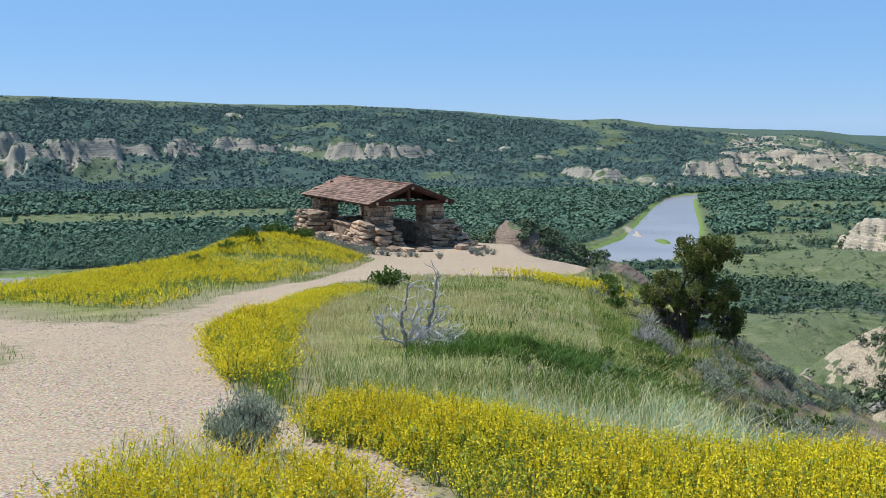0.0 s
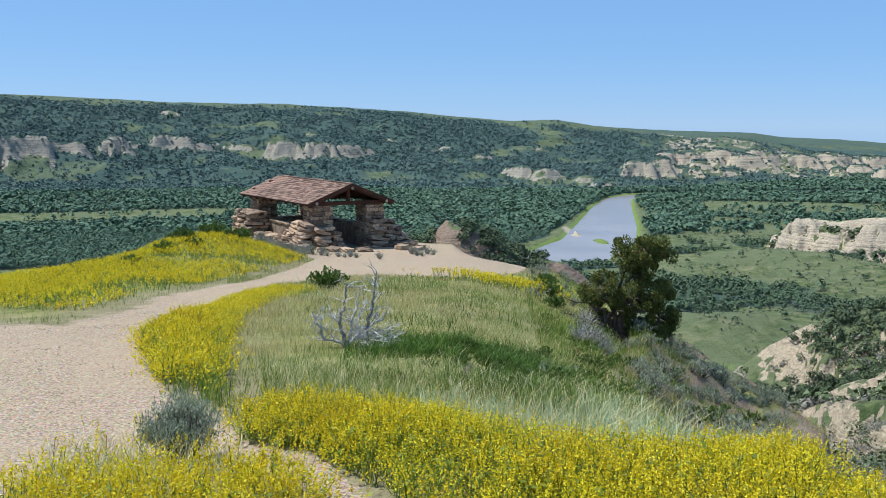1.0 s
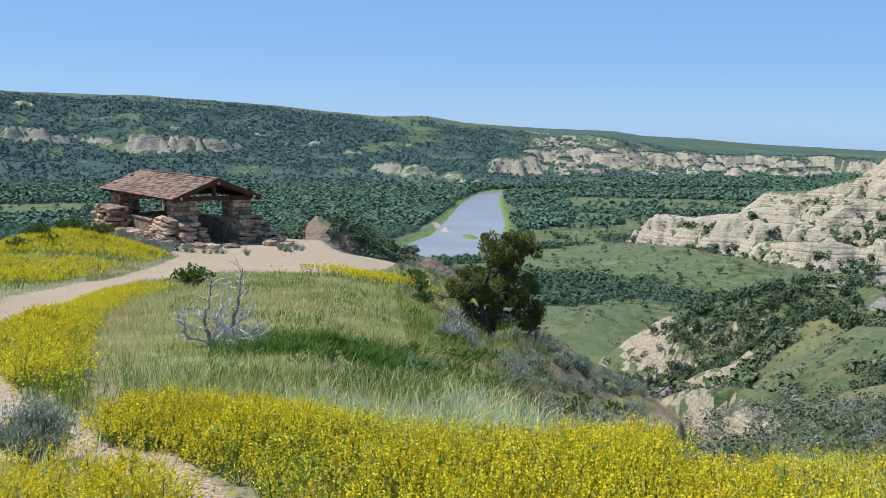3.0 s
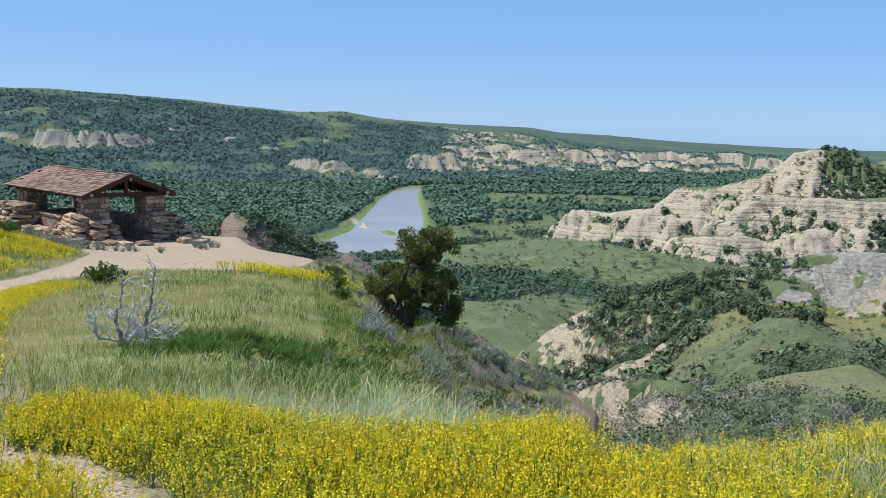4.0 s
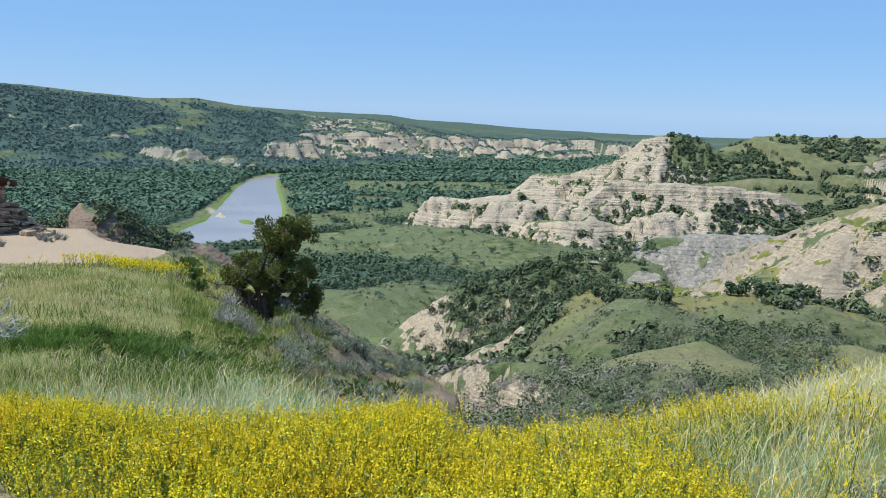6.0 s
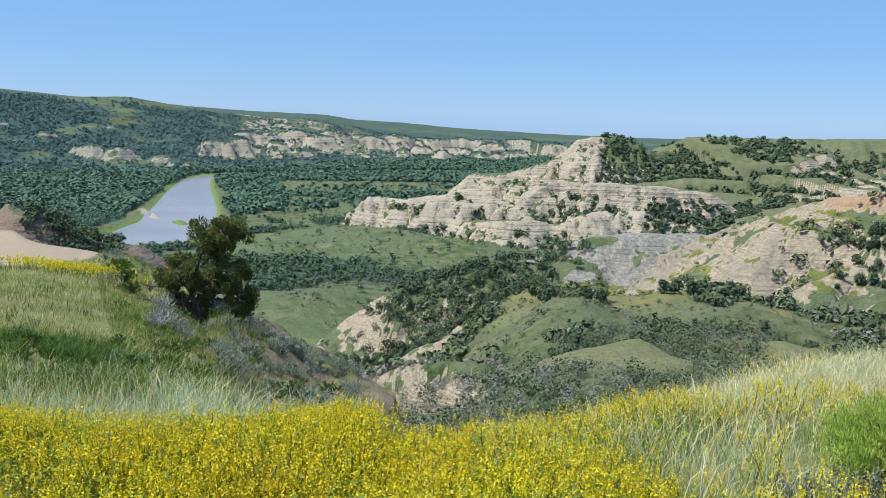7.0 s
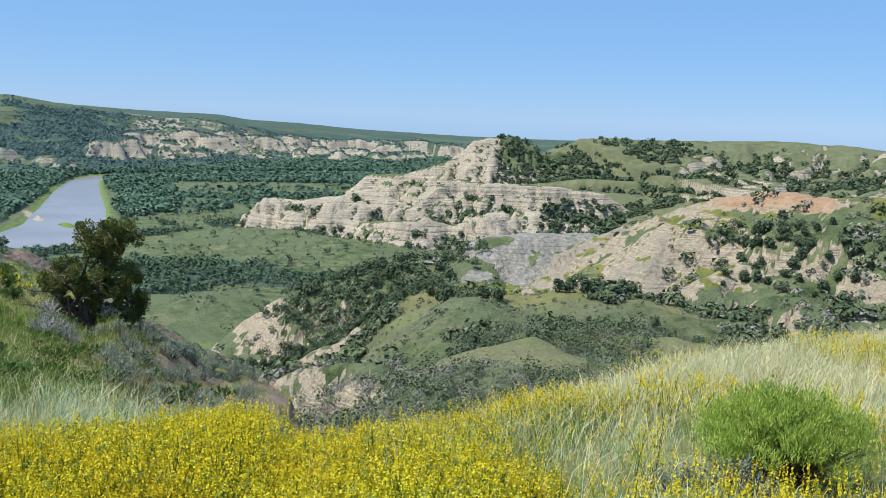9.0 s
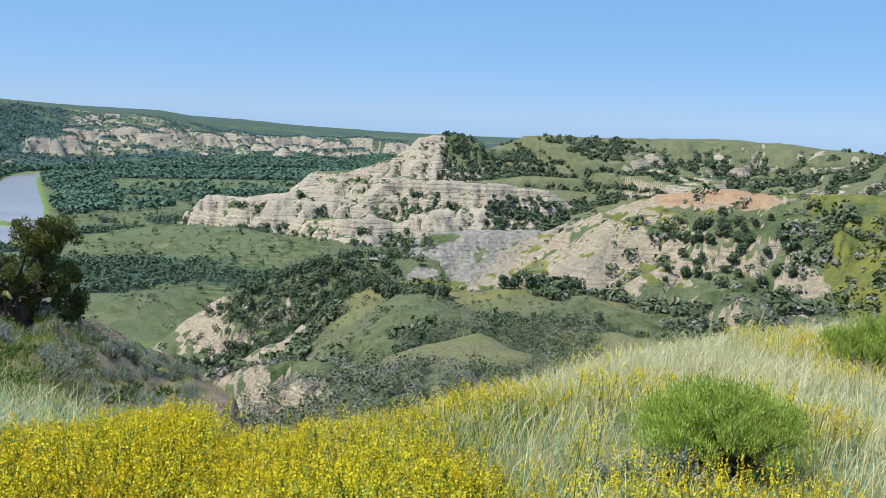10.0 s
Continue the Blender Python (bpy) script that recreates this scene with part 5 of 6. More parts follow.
def build_grass():
    g = np.random.default_rng(41)

    def field(name, x, y, h, w, lean, mat, label):
        z = land(x, y)[0]
        v, t, q = blades(x, y, z - 0.02, h, w, lean, g)
        me = mesh_of(name, v, t, q, [mat])
        tagged(new(name, me), label, "grass", kind="stuff")

    def free(x, y, margin=0.0):
        return ~inside(x, y, PATH) | inside(x, y, CLUMP)

    # green meadow between the trail and the drop
    az, r = np.radians(g.uniform(-9, 26, 150000)), g.uniform(0, 1, 150000) ** 0.85 * 38.5 + 6.6
    x, y = r * np.sin(az), r * np.cos(az)
    _, which, q = land(x, y)
    n = fbm(x / 2.5, y / 2.5, 3, 51)
    keep = free(x, y) & which["hill"] & (r < np.where(np.degrees(az) < 8, 45, 44)) & (g.uniform(0, 1, len(x)) < step(-0.45, 0.0, n + 0.1))
    x, y, r, n = x[keep], y[keep], r[keep], n[keep]
    tan = (fbm(x / 3.5, y / 3.5, 3, 53) + 0.25 * np.exp(-((x + 0.9) ** 2 / 2 + (y - 12) ** 2 / 8)) * 2 + 0.5 * fbm(x / 0.8, y / 0.8, 2, 54) > 0.10) | (g.uniform(0, 1, len(x)) < 0.15)
    size = np.interp(r, [8, 45], [0.65, 1.9])
    hh = g.uniform(0.06, 0.20, len(x)) * (1 + 0.5 * n) * np.interp(r, [12, 25], [1.0, 0.75])
    k = ~tan
    field("green_grass", x[k], y[k], hh[k], 0.007 * size[k], 0.45, M_GRASS, "lush green meadow grass on the overlook")
    field("seeding_grass", x[tan], y[tan], hh[tan] * 1.1, 0.006 * size[tan], 0.5, M_DRY, "pale seeding grass on the overlook")
    x, y = g.normal(1.45, 0.95, 20000), g.normal(10.6, 1.25, 20000)
    k = free(x, y) & ~inside(x, y, FLOWERS) & (y > 8.3 - 0.2 * x) & (x > -0.45) & (fbm(x / 0.9, y / 0.9, 3, 59) > -0.28)
    field("lush_grass", x[k], y[k], g.uniform(0.05, 0.26, k.sum()), 0.009 + 0 * x[k], 0.7, M_LUSH, "patch of lush dark green grass in the meadow")
    az, r = np.radians(g.uniform(-7, 16, 9000)), g.uniform(6.4, 9.6, 9000)
    x, y = r * np.sin(az), r * np.cos(az)
    k = free(x, y) & ~inside(x, y, FLOWERS)
    pale = g.uniform(0, 1, len(x)) < 0.45
    field("seeding_grass", x[k & pale], y[k & pale], g.uniform(0.15, 0.38, (k & pale).sum()), 0.004 + 0 * x[k & pale], 0.55, M_STRAW, "pale seeding grass above the clover")
    blue = k & ~pale & (x > 0.3) & (r < 8.0)
    field("blue_green_grass", x[blue], y[blue], g.uniform(0.15, 0.32, blue.sum()), 0.005 + 0 * x[blue], 0.5, M_TEAL, "blue-green wheatgrass above the clover")
    green = k & ~pale & ~blue
    field("green_grass", x[green], y[green], g.uniform(0.15, 0.34, green.sum()), 0.006 + 0 * x[green], 0.5, M_GRASS, "green grass above the clover")
    az, r = np.radians(g.uniform(-6, 14, 14000)), g.uniform(12, 34, 14000)
    x, y = r * np.sin(az), r * np.cos(az)
    k = free(x, y) & (fbm(x / 1.3, y / 1.3, 3, 60) > 0.12)
    field("seeding_grass", x[k], y[k], g.uniform(0.1, 0.28, k.sum()), 0.0045 * np.interp(r[k], [12, 34], [1, 2.2]), 0.6, M_STRAW, "tufts of pale straw grass over the meadow")
    x, y = polar_pick(g, 7000)
    k = free(x, y)
    field("lush_grass", x[k], y[k], g.uniform(0.1, 0.26, k.sum()), 0.012 + 0 * x[k], 0.5, M_LUSH, "darker green tufts over the meadow")
    # olive and tan growth down the flank
    az, r = np.radians(g.uniform(8.5, 18, 16000)), g.uniform(9.5, 30, 16000)
    x, y = r * np.sin(az), r * np.cos(az)
    k = (x > 0.13 * y + 0.5) & (fbm(x / 1.0, y / 1.0, 3, 71) > -0.2)
    x, y, r = x[k], y[k], r[k]
    k = fbm(x / 1.6, y / 1.6, 3, 72) + 0.3 * g.normal(size=len(x)) > 0.1
    field("seeding_grass", x[k], y[k], g.uniform(0.1, 0.34, k.sum()), 0.008 * np.interp(r[k], [10, 30], [0.8, 1.8]), 0.6, M_DRY, "tan bunch grass down the flank of the hill")
    field("green_grass", x[~k], y[~k], g.uniform(0.1, 0.32, (~k).sum()), 0.009 * np.interp(r[~k], [10, 30], [0.8, 1.8]), 0.55, M_GRASS, "olive green grass down the flank of the hill")
    # left verge and field
    x, y = in_box(LEFT_FIELD, 16000, g)
    field("green_grass", x, y, g.uniform(0.15, 0.4, len(x)), 0.016 + 0 * x, 0.45, M_GRASS, "green grass under the clover field")
    az, r = np.radians(g.uniform(-30, -6, 16000)), g.uniform(12, 34, 16000)
    x, y = r * np.sin(az), r * np.cos(az)
    k = free(x, y) & ~inside(x, y, LEFT_FIELD)
    k &= (fbm(x / 1.2, y / 1.2, 3, 57) > -0.15) & (x < -3)
    field("green_grass", x[k], y[k], g.uniform(0.05, 0.16, k.sum()), 0.008 + 0 * x[k], 0.5, M_GRASS, "short green grass at the trail's verge")
    # blue-green and seeding grass of the right-hand slope
    az, r = np.radians(g.uniform(12, 66, 70000)), np.sqrt(g.uniform(3.8 ** 2, 19 ** 2, 70000))
    x, y = r * np.sin(az), r * np.cos(az)
    _, which, q = land(x, y)
    inner = inside(x, y, FLOWERS)
    bx, by = polar(56.3, 6.1)
    keep = which["hill"] & ((x - bx) ** 2 + (y - by) ** 2 > 0.40 ** 2) & (r < q["rim"] + 2.0) & (g.uniform(0, 1, len(x)) < np.where(inner, np.interp(x, [2.0, 4.0], [0.25, 0.9]), 1.0)) & free(x, y)
    x, y = x[keep], y[keep]
    r = np.hypot(x, y)
    tan = g.uniform(0, 1, len(x)) < 0.30 + 0.35 * step(-0.05, 0.3, fbm(x / 1.8, y / 1.8, 3, 55)) + 0.35 * step(8, 12, r)
    hh = g.uniform(0.16, 0.44, len(x)) * np.where(np.hypot(x - bx * 0.9, y - by * 0.9) < 0.9, 0.5, 1.0)
    k = ~tan
    field("blue_green_grass", x[k], y[k], hh[k] * 0.85, 0.006 + 0 * x[k], 0.5, M_TEAL, "blue-green wheatgrass on the slope")
    field("seeding_grass", x[tan], y[tan], hh[tan] * 1.1, 0.005 + 0 * x[tan], 0.55, M_STRAW, "tall pale seeding grass on the slope")
    az, r = np.radians(g.uniform(36, 65, 12000)), g.uniform(7.5, 18, 12000)
    x, y = r * np.sin(az), r * np.cos(az)
    k = land(x, y)[2]["rim"] + 1.0 > r
    field("seeding_grass", x[k], y[k], g.uniform(0.2, 0.46, k.sum()), 0.006 + 0 * x[k], 0.55, M_STRAW, "bleached seeding grass along the brow of the slope")
    # green leaves low among the flowers
    x, y = in_box(FLOWERS, 16000, g)
    field("green_grass", x, y, g.uniform(0.12, 0.36, len(x)), 0.008 + 0 * x, 0.4, M_GRASS, "green grass among the clover")
    x, y = in_box(BEND, 9000, g)
    field("green_grass", x, y, g.uniform(0.15, 0.42, len(x)) * np.interp(y, [13, 18], [1.0, 0.5]), 0.011 + 0 * x, 0.4, M_GRASS, "green grass at the trail's bend")
    x, y = in_box(CLUMP, 3000, g)
    field("seeding_grass", x, y, g.uniform(0.1, 0.34, len(x)), 0.006 + 0 * x, 0.5, M_STRAW, "dry grass round the sagebrush")


build_grass()

# ---- stones ----


def stone_mesh(seed):
    """A worn block about one metre in each way: rounded, uneven, split faces."""
    g = np.random.default_rng(seed)
    bm = bmesh.new()
    bmesh.ops.create_cube(bm, size=1)
    bmesh.ops.subdivide_edges(bm, edges=bm.edges[:], cuts=2, use_grid_fill=True)
    for v in bm.verts:
        c = Vector(v.co)
        k = max(abs(c.x), abs(c.y), abs(c.z))
        out = sum(abs(q) > 0.49 for q in c)
        v.co = c * (1 - 0.07 * (out - 1)) + Vector(g.uniform(-0.06, 0.06, 3))
    me = bpy.data.meshes.new("stone")
    bm.to_mesh(me)
    bm.free()
    me.materials.append(M_STONE)
    return me


STONES = [stone_mesh(s) for s in range(9)]
srand = random.Random(5)


def lay(parent, x, y, z, sx, sy, sz, turn=0.0, tilt=0.0, lean=0.0, name="stone"):
    ob = new(name, STONES[srand.randrange(len(STONES))])
    ob.parent = parent
    ob.matrix_basis = pose(x, y, z, tilt, lean, turn) @ Matrix.Diagonal((sx, sy, sz, 1))
    return ob


def box_part(name, parent, lo, hi, mat, label="", bevel=0.02):
    bm = bmesh.new()
    c = [(a + b) / 2 for a, b in zip(lo, hi)]
    d = [b - a for a, b in zip(lo, hi)]
    bmesh.ops.create_cube(bm, size=1, matrix=Matrix.Translation(c) @ Matrix.Diagonal((*d, 1)))
    bmesh.ops.bevel(bm, geom=bm.edges[:], offset=bevel, segments=1, affect="EDGES")
    return part(name, bm, mat, parent, label)


def log_part(name, parent, a, b, r0, r1, mat, label="", seg=9):
    a, b = Vector(a), Vector(b)
    bm = bmesh.new()
    m = Matrix.Translation((a + b) / 2) @ (b - a).to_track_quat("Z", "Y").to_matrix().to_4x4()
    bmesh.ops.create_cone(bm, cap_ends=True, segments=seg, radius1=r0, radius2=r1, depth=(b - a).length, matrix=m)
    return part(name, bm, mat, parent, label)


def coursed_pier(parent, x0, x1, y0, y1, top, low=-0.4):
    """A corner pier: a core with courses of split stones round it."""
    pier = box_part("pier", parent, (x0 + 0.10, y0 + 0.10, low), (x1 - 0.10, y1 - 0.10, top), M_STONE, "coursed sandstone pier")
    z = low + 0.3
    while z < top - 0.03:
        h = min(srand.uniform(0.13, 0.24), top - z)
        for ax, fixed, lo, hi in (("x", y0, x0, x1), ("x", y1, x0, x1), ("y", x0, y0, y1), ("y", x1, y0, y1)):
            p = lo
            while p < hi - 0.02:
                w = min(srand.uniform(0.22, 0.62), hi - p)
                if hi - p - w < 0.16:
                    w = hi - p
                deep = srand.uniform(0.24, 0.30)
                inward = 0.13 if fixed in (y0, x0) else -0.13
                j = srand.uniform(-0.03, 0.02)
                cx, cy = (p + w / 2, fixed + inward + j) if ax == "x" else (fixed + inward + j, p + w / 2)
                lay(pier, cx, cy, z + h / 2, (w - 0.012) if ax == "x" else deep, deep if ax == "x" else (w - 0.012), h - 0.014, srand.uniform(-2, 2), srand.uniform(-1.5, 1.5), srand.uniform(-1.5, 1.5))
                p += w
        z += h
    return pier


def parapet(parent, lo, hi, top, low=-0.5):
    wall = box_part("parapet", parent, (lo[0] + 0.04, lo[1] + 0.04, low), (hi[0] - 0.04, hi[1] - 0.04, top - 0.12), M_STONE, "low sandstone parapet wall")
    along = 0 if hi[0] - lo[0] > hi[1] - lo[1] else 1
    p = lo[along]
    while p < hi[along] - 0.02:
        w = min(srand.uniform(0.45, 0.9), hi[along] - p)
        c = [(a + b) / 2 for a, b in zip(lo, hi)]
        d = [b - a + 0.1 for a, b in zip(lo, hi)]
        c[along], d[along] = p + w / 2, w - 0.015
        lay(wall, c[0], c[1], top - 0.07, d[0], d[1], 0.13 + srand.uniform(-0.02, 0.02), srand.uniform(-1, 1), name="coping_stone")
        p += w
    return wall


# ---- the stone shelter ----
SH_FLOOR = -5.95 + EYE
SHELTER = Matrix.Translation((0, 0, SH_FLOOR)) @ pose(-3.41, 44.87, 0, 0, 0, 30)
M_SHINGLE = make_mottled("weathered_shingle", (0.085, 0.048, 0.034), (0.270, 0.185, 0.142), 11, 0.85, 0.4, 0.01, 0.9)
M_FLOOR = make_mottled("worn_concrete", (0.260, 0.215, 0.180), (0.380, 0.320, 0.270), 4, 0.9, 0.3, 0.01)


def shingle_mesh(seed, w=1.0):
    """A split wooden shingle, thick at its butt; one unit wide and long."""
    g = random.Random(seed)
    v = [(0.01, 0, 0), (0.99, g.uniform(-0.06, 0.06), 0), (0.99, 1, 0), (0.01, 1, 0)]
    t = [(a, b, 1.0 if b < 0.5 else 0.25) for a, b, c in v]
    me = bpy.data.meshes.new("shingle")
    me.from_pydata(v + t, [], [(3, 2, 1, 0), (4, 5, 6, 7), (0, 1, 5, 4), (1, 2, 6, 5), (2, 3, 7, 6), (3, 0, 4, 7)])
    me.materials.append(M_SHINGLE)
    return me


def build_shelter():
    L, W = 8.06, 4.53
    eave, apex = 2.25, 3.12
    half = W / 2
    pitch = math.atan2(apex - eave, half)
    run = math.hypot(half, apex - eave)
    ob = thing("picnic_shelter", SHELTER, "open sandstone picnic shelter with brown shingle gable roof", "shelter")
    box_part("floor_slab", ob, (0.2, -0.2, -0.7), (W - 0.2, L - 0.3, 0.02), M_FLOOR, "worn concrete floor")
    # roof: deck, rafters, shingles
    roof = new("roof")
    roof.parent = ob
    roof["label"] = "brown weathered wood shingle roof"
    bm = bmesh.new()
    prof = [(0, eave), (half, apex), (W, eave), (W, eave - 0.07), (half, apex - 0.08), (0, eave - 0.07)]
    a = [bm.verts.new((x, 0.03, z)) for x, z in prof]
    b = [bm.verts.new((x, L, z)) for x, z in prof]
    for k in range(6):
        bm.faces.new((a[k], a[(k + 1) % 6], b[(k + 1) % 6], b[k]))
    bm.faces.new((a[0], a[5], a[4], a[1]))
    bm.faces.new((a[1], a[4], a[3], a[2]))
    bm.faces.new((b[0], b[1], b[4], b[5]))
    bm.faces.new((b[1], b[2], b[3], b[4]))
    bmesh.ops.recalc_face_normals(bm, faces=bm.faces[:])
    part("roof_deck", bm, M_TIMBER, roof)
    kinds = [shingle_mesh(s) for s in range(6)]
    courses = 12
    rest_v, rest_q = [], []
    for side in (0, 1):
        for c in range(courses):
            p = -0.04 + srand.uniform(-0.12, 0.0)
            while p < L:
                w = srand.uniform(0.16, 0.36)
                up = c / courses * run - 0.05
                length, thick = run / courses + 0.10, srand.uniform(0.022, 0.042)
                if side == 0:
                    m = pose(0, 0, eave, 0, -math.degrees(pitch), 0) @ Matrix(((0, 1, 0, up), (1, 0, 0, max(p, -0.04)), (0, 0, 1, 0.004 + 0.010), (0, 0, 0, 1)))
                else:
                    m = pose(W, 0, eave, 0, math.degrees(pitch), 0) @ Matrix(((0, -1, 0, -up), (1, 0, 0, max(p, -0.04)), (0, 0, 1, 0.004 + 0.010), (0, 0, 0, 1)))
                m = m @ Matrix.Diagonal((w, length, thick, 1)) @ pose(0, 0, 0, 0, 0, srand.uniform(-1.5, 1.5))
                me = kinds[srand.randrange(6)]
                if side == 0 and p < 6.3:
                    s = new("shingle", me)
                    s.parent = roof
                    s.matrix_basis = m
                else:
                    off = len(rest_v)
                    rest_v += [m @ v.co for v in me.vertices]
                    rest_q += [[off + k for k in f.vertices] for f in me.polygons]
                p += w
    me = mesh_of("shingles", [v[:] for v in rest_v], None, rest_q, [M_SHINGLE])
    part("shingles", me, None, roof)["kind"] = "stuff"
    # ridge cap, purlins and the gable truss
    for k in range(14):
        y = -0.03 + k * L / 14
        box_part("ridge_cap", roof, (half - 0.11, y, apex + 0.015), (half + 0.11, y + L / 14 - 0.01, apex + 0.05 + srand.uniform(0, 0.012)), M_SHINGLE, bevel=0.008)
    log_part("ridge_log", ob, (half, -0.06, apex - 0.19), (half, L - 0.1, apex - 0.19), 0.09, 0.09, M_TIMBER)
    for x in (0.42, W - 0.42):
        log_part("wall_plate", ob, (x, -0.04, eave + 0.02), (x, L - 0.1, eave + 0.02), 0.10, 0.10, M_TIMBER)
    for x in (0.42, half, W - 0.42):
        z = apex - 0.19 if x == half else eave + 0.02
        log_part("log_end", ob, (x, -0.07, z), (x, -0.055, z), 0.075, 0.075, M_LOGEND, "pale sawn log end", 12)
    for y in (0.30, L - 0.45, L / 2):
        box_part("tie_beam", ob, (0.35, y, eave - 0.13), (W - 0.35, y + 0.16, eave + 0.06), M_TIMBER)
        box_part("king_post", ob, (half - 0.08, y + 0.01, eave + 0.06), (half + 0.08, y + 0.15, apex - 0.25), M_TIMBER)
    for y in [0.06 + k * (L - 0.25) / 9 for k in range(10)]:
        for s in (0, 1):
            x = 0.05 if s == 0 else W - 0.05
            d = 1 if s == 0 else -1
            bm = bmesh.new()
            m = pose(x, y, eave - 0.13, 0, -math.degrees(pitch) * d, 0) @ Matrix.Translation((d * run * 0.49, 0.05, 0)) @ Matrix.Diagonal((run * 0.97, 0.10, 0.13, 1))
            bmesh.ops.create_cube(bm, size=1, matrix=m)
            part("rafter", bm, M_TIMBER, ob)
    for s in (0, 1):
        d = 1 if s == 0 else -1
        bm = bmesh.new()
        m = pose(0 if s == 0 else W, -0.015, eave - 0.05, 0, -math.degrees(pitch) * d, 0) @ Matrix.Translation((d * run * 0.5, 0.0, 0)) @ Matrix.Diagonal((run, 0.05, 0.17, 1))
        bmesh.ops.create_cube(bm, size=1, matrix=m)
        part("barge_board", bm, M_TIMBER, ob)
    # added dark boards in the far gable, standing in for the roof's shade
    box_part("gable_shade_panel", ob, (0.5, L - 0.5, eave - 0.1), (W - 0.5, L - 0.42, eave + 0.32), M_TIMBER)
    box_part("gable_shade_panel", ob, (1.4, L - 0.5, eave + 0.32), (W - 1.4, L - 0.42, eave + 0.68), M_TIMBER)
    # piers and low walls
    top = eave - 0.02
    coursed_pier(ob, 0.42, 1.45, 0.35, 1.45, top)
    coursed_pier(ob, 3.22, 4.2, 0.35, 1.45, top)
    coursed_pier(ob, 0.35, 1.4, L - 1.5, L - 0.4, top)
    coursed_pier(ob, 3.1, 4.2, L - 1.5, L - 0.4, top)
    parapet(ob, (0.45, 1.45), (0.90, L - 1.5), 1.12)
    parapet(ob, (3.7, 1.45), (4.15, L - 1.5), 1.05)
    parapet(ob, (1.4, L - 0.95), (3.1, L - 0.5), 1.05)
    return ob


M_LOGEND = make_mottled("sawn_wood", (0.330, 0.215, 0.150), (0.480, 0.340, 0.250), 12, 0.8, 0.2, 0.005)
build_shelter()


def dry_stack(name, label, lo, hi, height, n_courses, fall):
    """Loose slabs stacked against the shelter, drawn in towards the top. lo, hi: the foot's corners in the shelter's plan."""
    (x0, y0), (x1, y1) = lo, hi
    c = SHELTER @ Vector(((x0 + x1) / 2, (y0 + y1) / 2, 0))
    ob = thing(name, SHELTER, label, "stone wall", "dry stone stacks round the shelter")
    z = min(ground_z(*(SHELTER @ Vector((x, y, 0)))[:2]) for x in (x0, x1) for y in (y0, y1)) - SH_FLOOR - 0.12
    low = z
    n_courses = max(2, round((height - low) / 0.17))
    for k in range(n_courses):
        h = (height - low) / n_courses
        s = k / n_courses
        ax0, ax1 = x0 + fall[0] * s, x1 + fall[1] * s
        ay0, ay1 = y0 + fall[2] * s, y1 + fall[3] * s
        p = ay0
        while p < ay1 - 0.1:
            w = min(srand.uniform(0.4, 0.75), ay1 - p + 0.1)
            q = ax0
            while q < ax1 - 0.1:
                v = min(srand.uniform(0.45, 1.0), ax1 - q + 0.12)
                j = srand.uniform(-0.07, 0.07)
                lay(ob, q + v / 2 + j, p + w / 2 + srand.uniform(-0.06, 0.06), z + h / 2, v * 1.02, w * 1.08, h * srand.uniform(0.86, 1.12), srand.uniform(-26, 26), srand.uniform(-11, 11), srand.uniform(-11, 11))
                q += v
            p += w
        z += h
    return ob


# buttress at the front corner, along the side, at the back corner, beside the entrance
dry_stack("stone_buttress", "stacked sandstone slabs leaning on the entrance pier", (0.25, -0.55), (1.65, 0.45), 1.15, 6, (0.15, -0.25, 0.45, 0.0))
dry_stack("stone_buttress", "pale sandstone rubble piled along the shelter's side", (-0.75, 0.1), (0.45, 2.4), 1.35, 6, (0.75, 0.0, 0.1, -0.9))
dry_stack("stone_buttress", "low row of pale fallen slabs beside the shelter", (-1.0, 2.3), (0.2, 5.2), 0.55, 3, (0.5, 0.0, 0.1, -0.3))
dry_stack("stone_buttress", "tall pale slab stack at the shelter's rear corner", (-1.3, 5.3), (0.4, 8.0), 1.5, 7, (0.75, 0.0, 0.2, -0.4))
dry_stack("stone_buttress", "dark layered slab stack beside the entrance", (3.2, -0.35), (4.5, 0.5), 1.35, 7, (0.1, -0.3, 0.35, 0.0))
dry_stack("stone_buttress", "stepped slab stack outside the entrance pier", (4.1, -0.1), (5.6, 2.2), 1.3, 7, (0.0, -0.85, 0.3, -0.4))


def boulders(name, label, spots):
    for x, y, sx, sy, sz in spots:
        wx, wy, _ = SHELTER @ Vector((x, y, 0))
        ob = new(name, STONES[srand.randrange(9)])
        ob.matrix_world = pose(wx, wy, ground_z(wx, wy) + sz * 0.28, srand.uniform(-6, 6), srand.uniform(-6, 6), srand.uniform(0, 90)) @ Matrix.Diagonal((sx, sy, sz, 1))
        tagged(ob, label, "rock", "loose slabs by the shelter")


boulders("sandstone_slab", "loose flat sandstone slab on the gravel terrace",
         [(1.1, -1.6, 0.9, 0.6, 0.22), (1.9, -1.9, 0.7, 0.5, 0.2), (0.5, -1.5, 0.8, 0.6, 0.25), (2.2, -1.3, 0.5, 0.4, 0.2), (4.4, -1.1, 0.8, 0.5, 0.35), (4.9, -0.7, 0.9, 0.6, 0.4), (4.0, -1.7, 0.6, 0.5, 0.3), (5.2, -1.4, 0.5, 0.4, 0.25), (4.6, -1.9, 0.9, 0.5, 0.18), (-0.6, -0.6, 0.7, 0.5, 0.3), (-1.0, 0.3, 0.5, 0.5, 0.25), (5.9, 1.0, 0.9, 0.5, 0.18)])

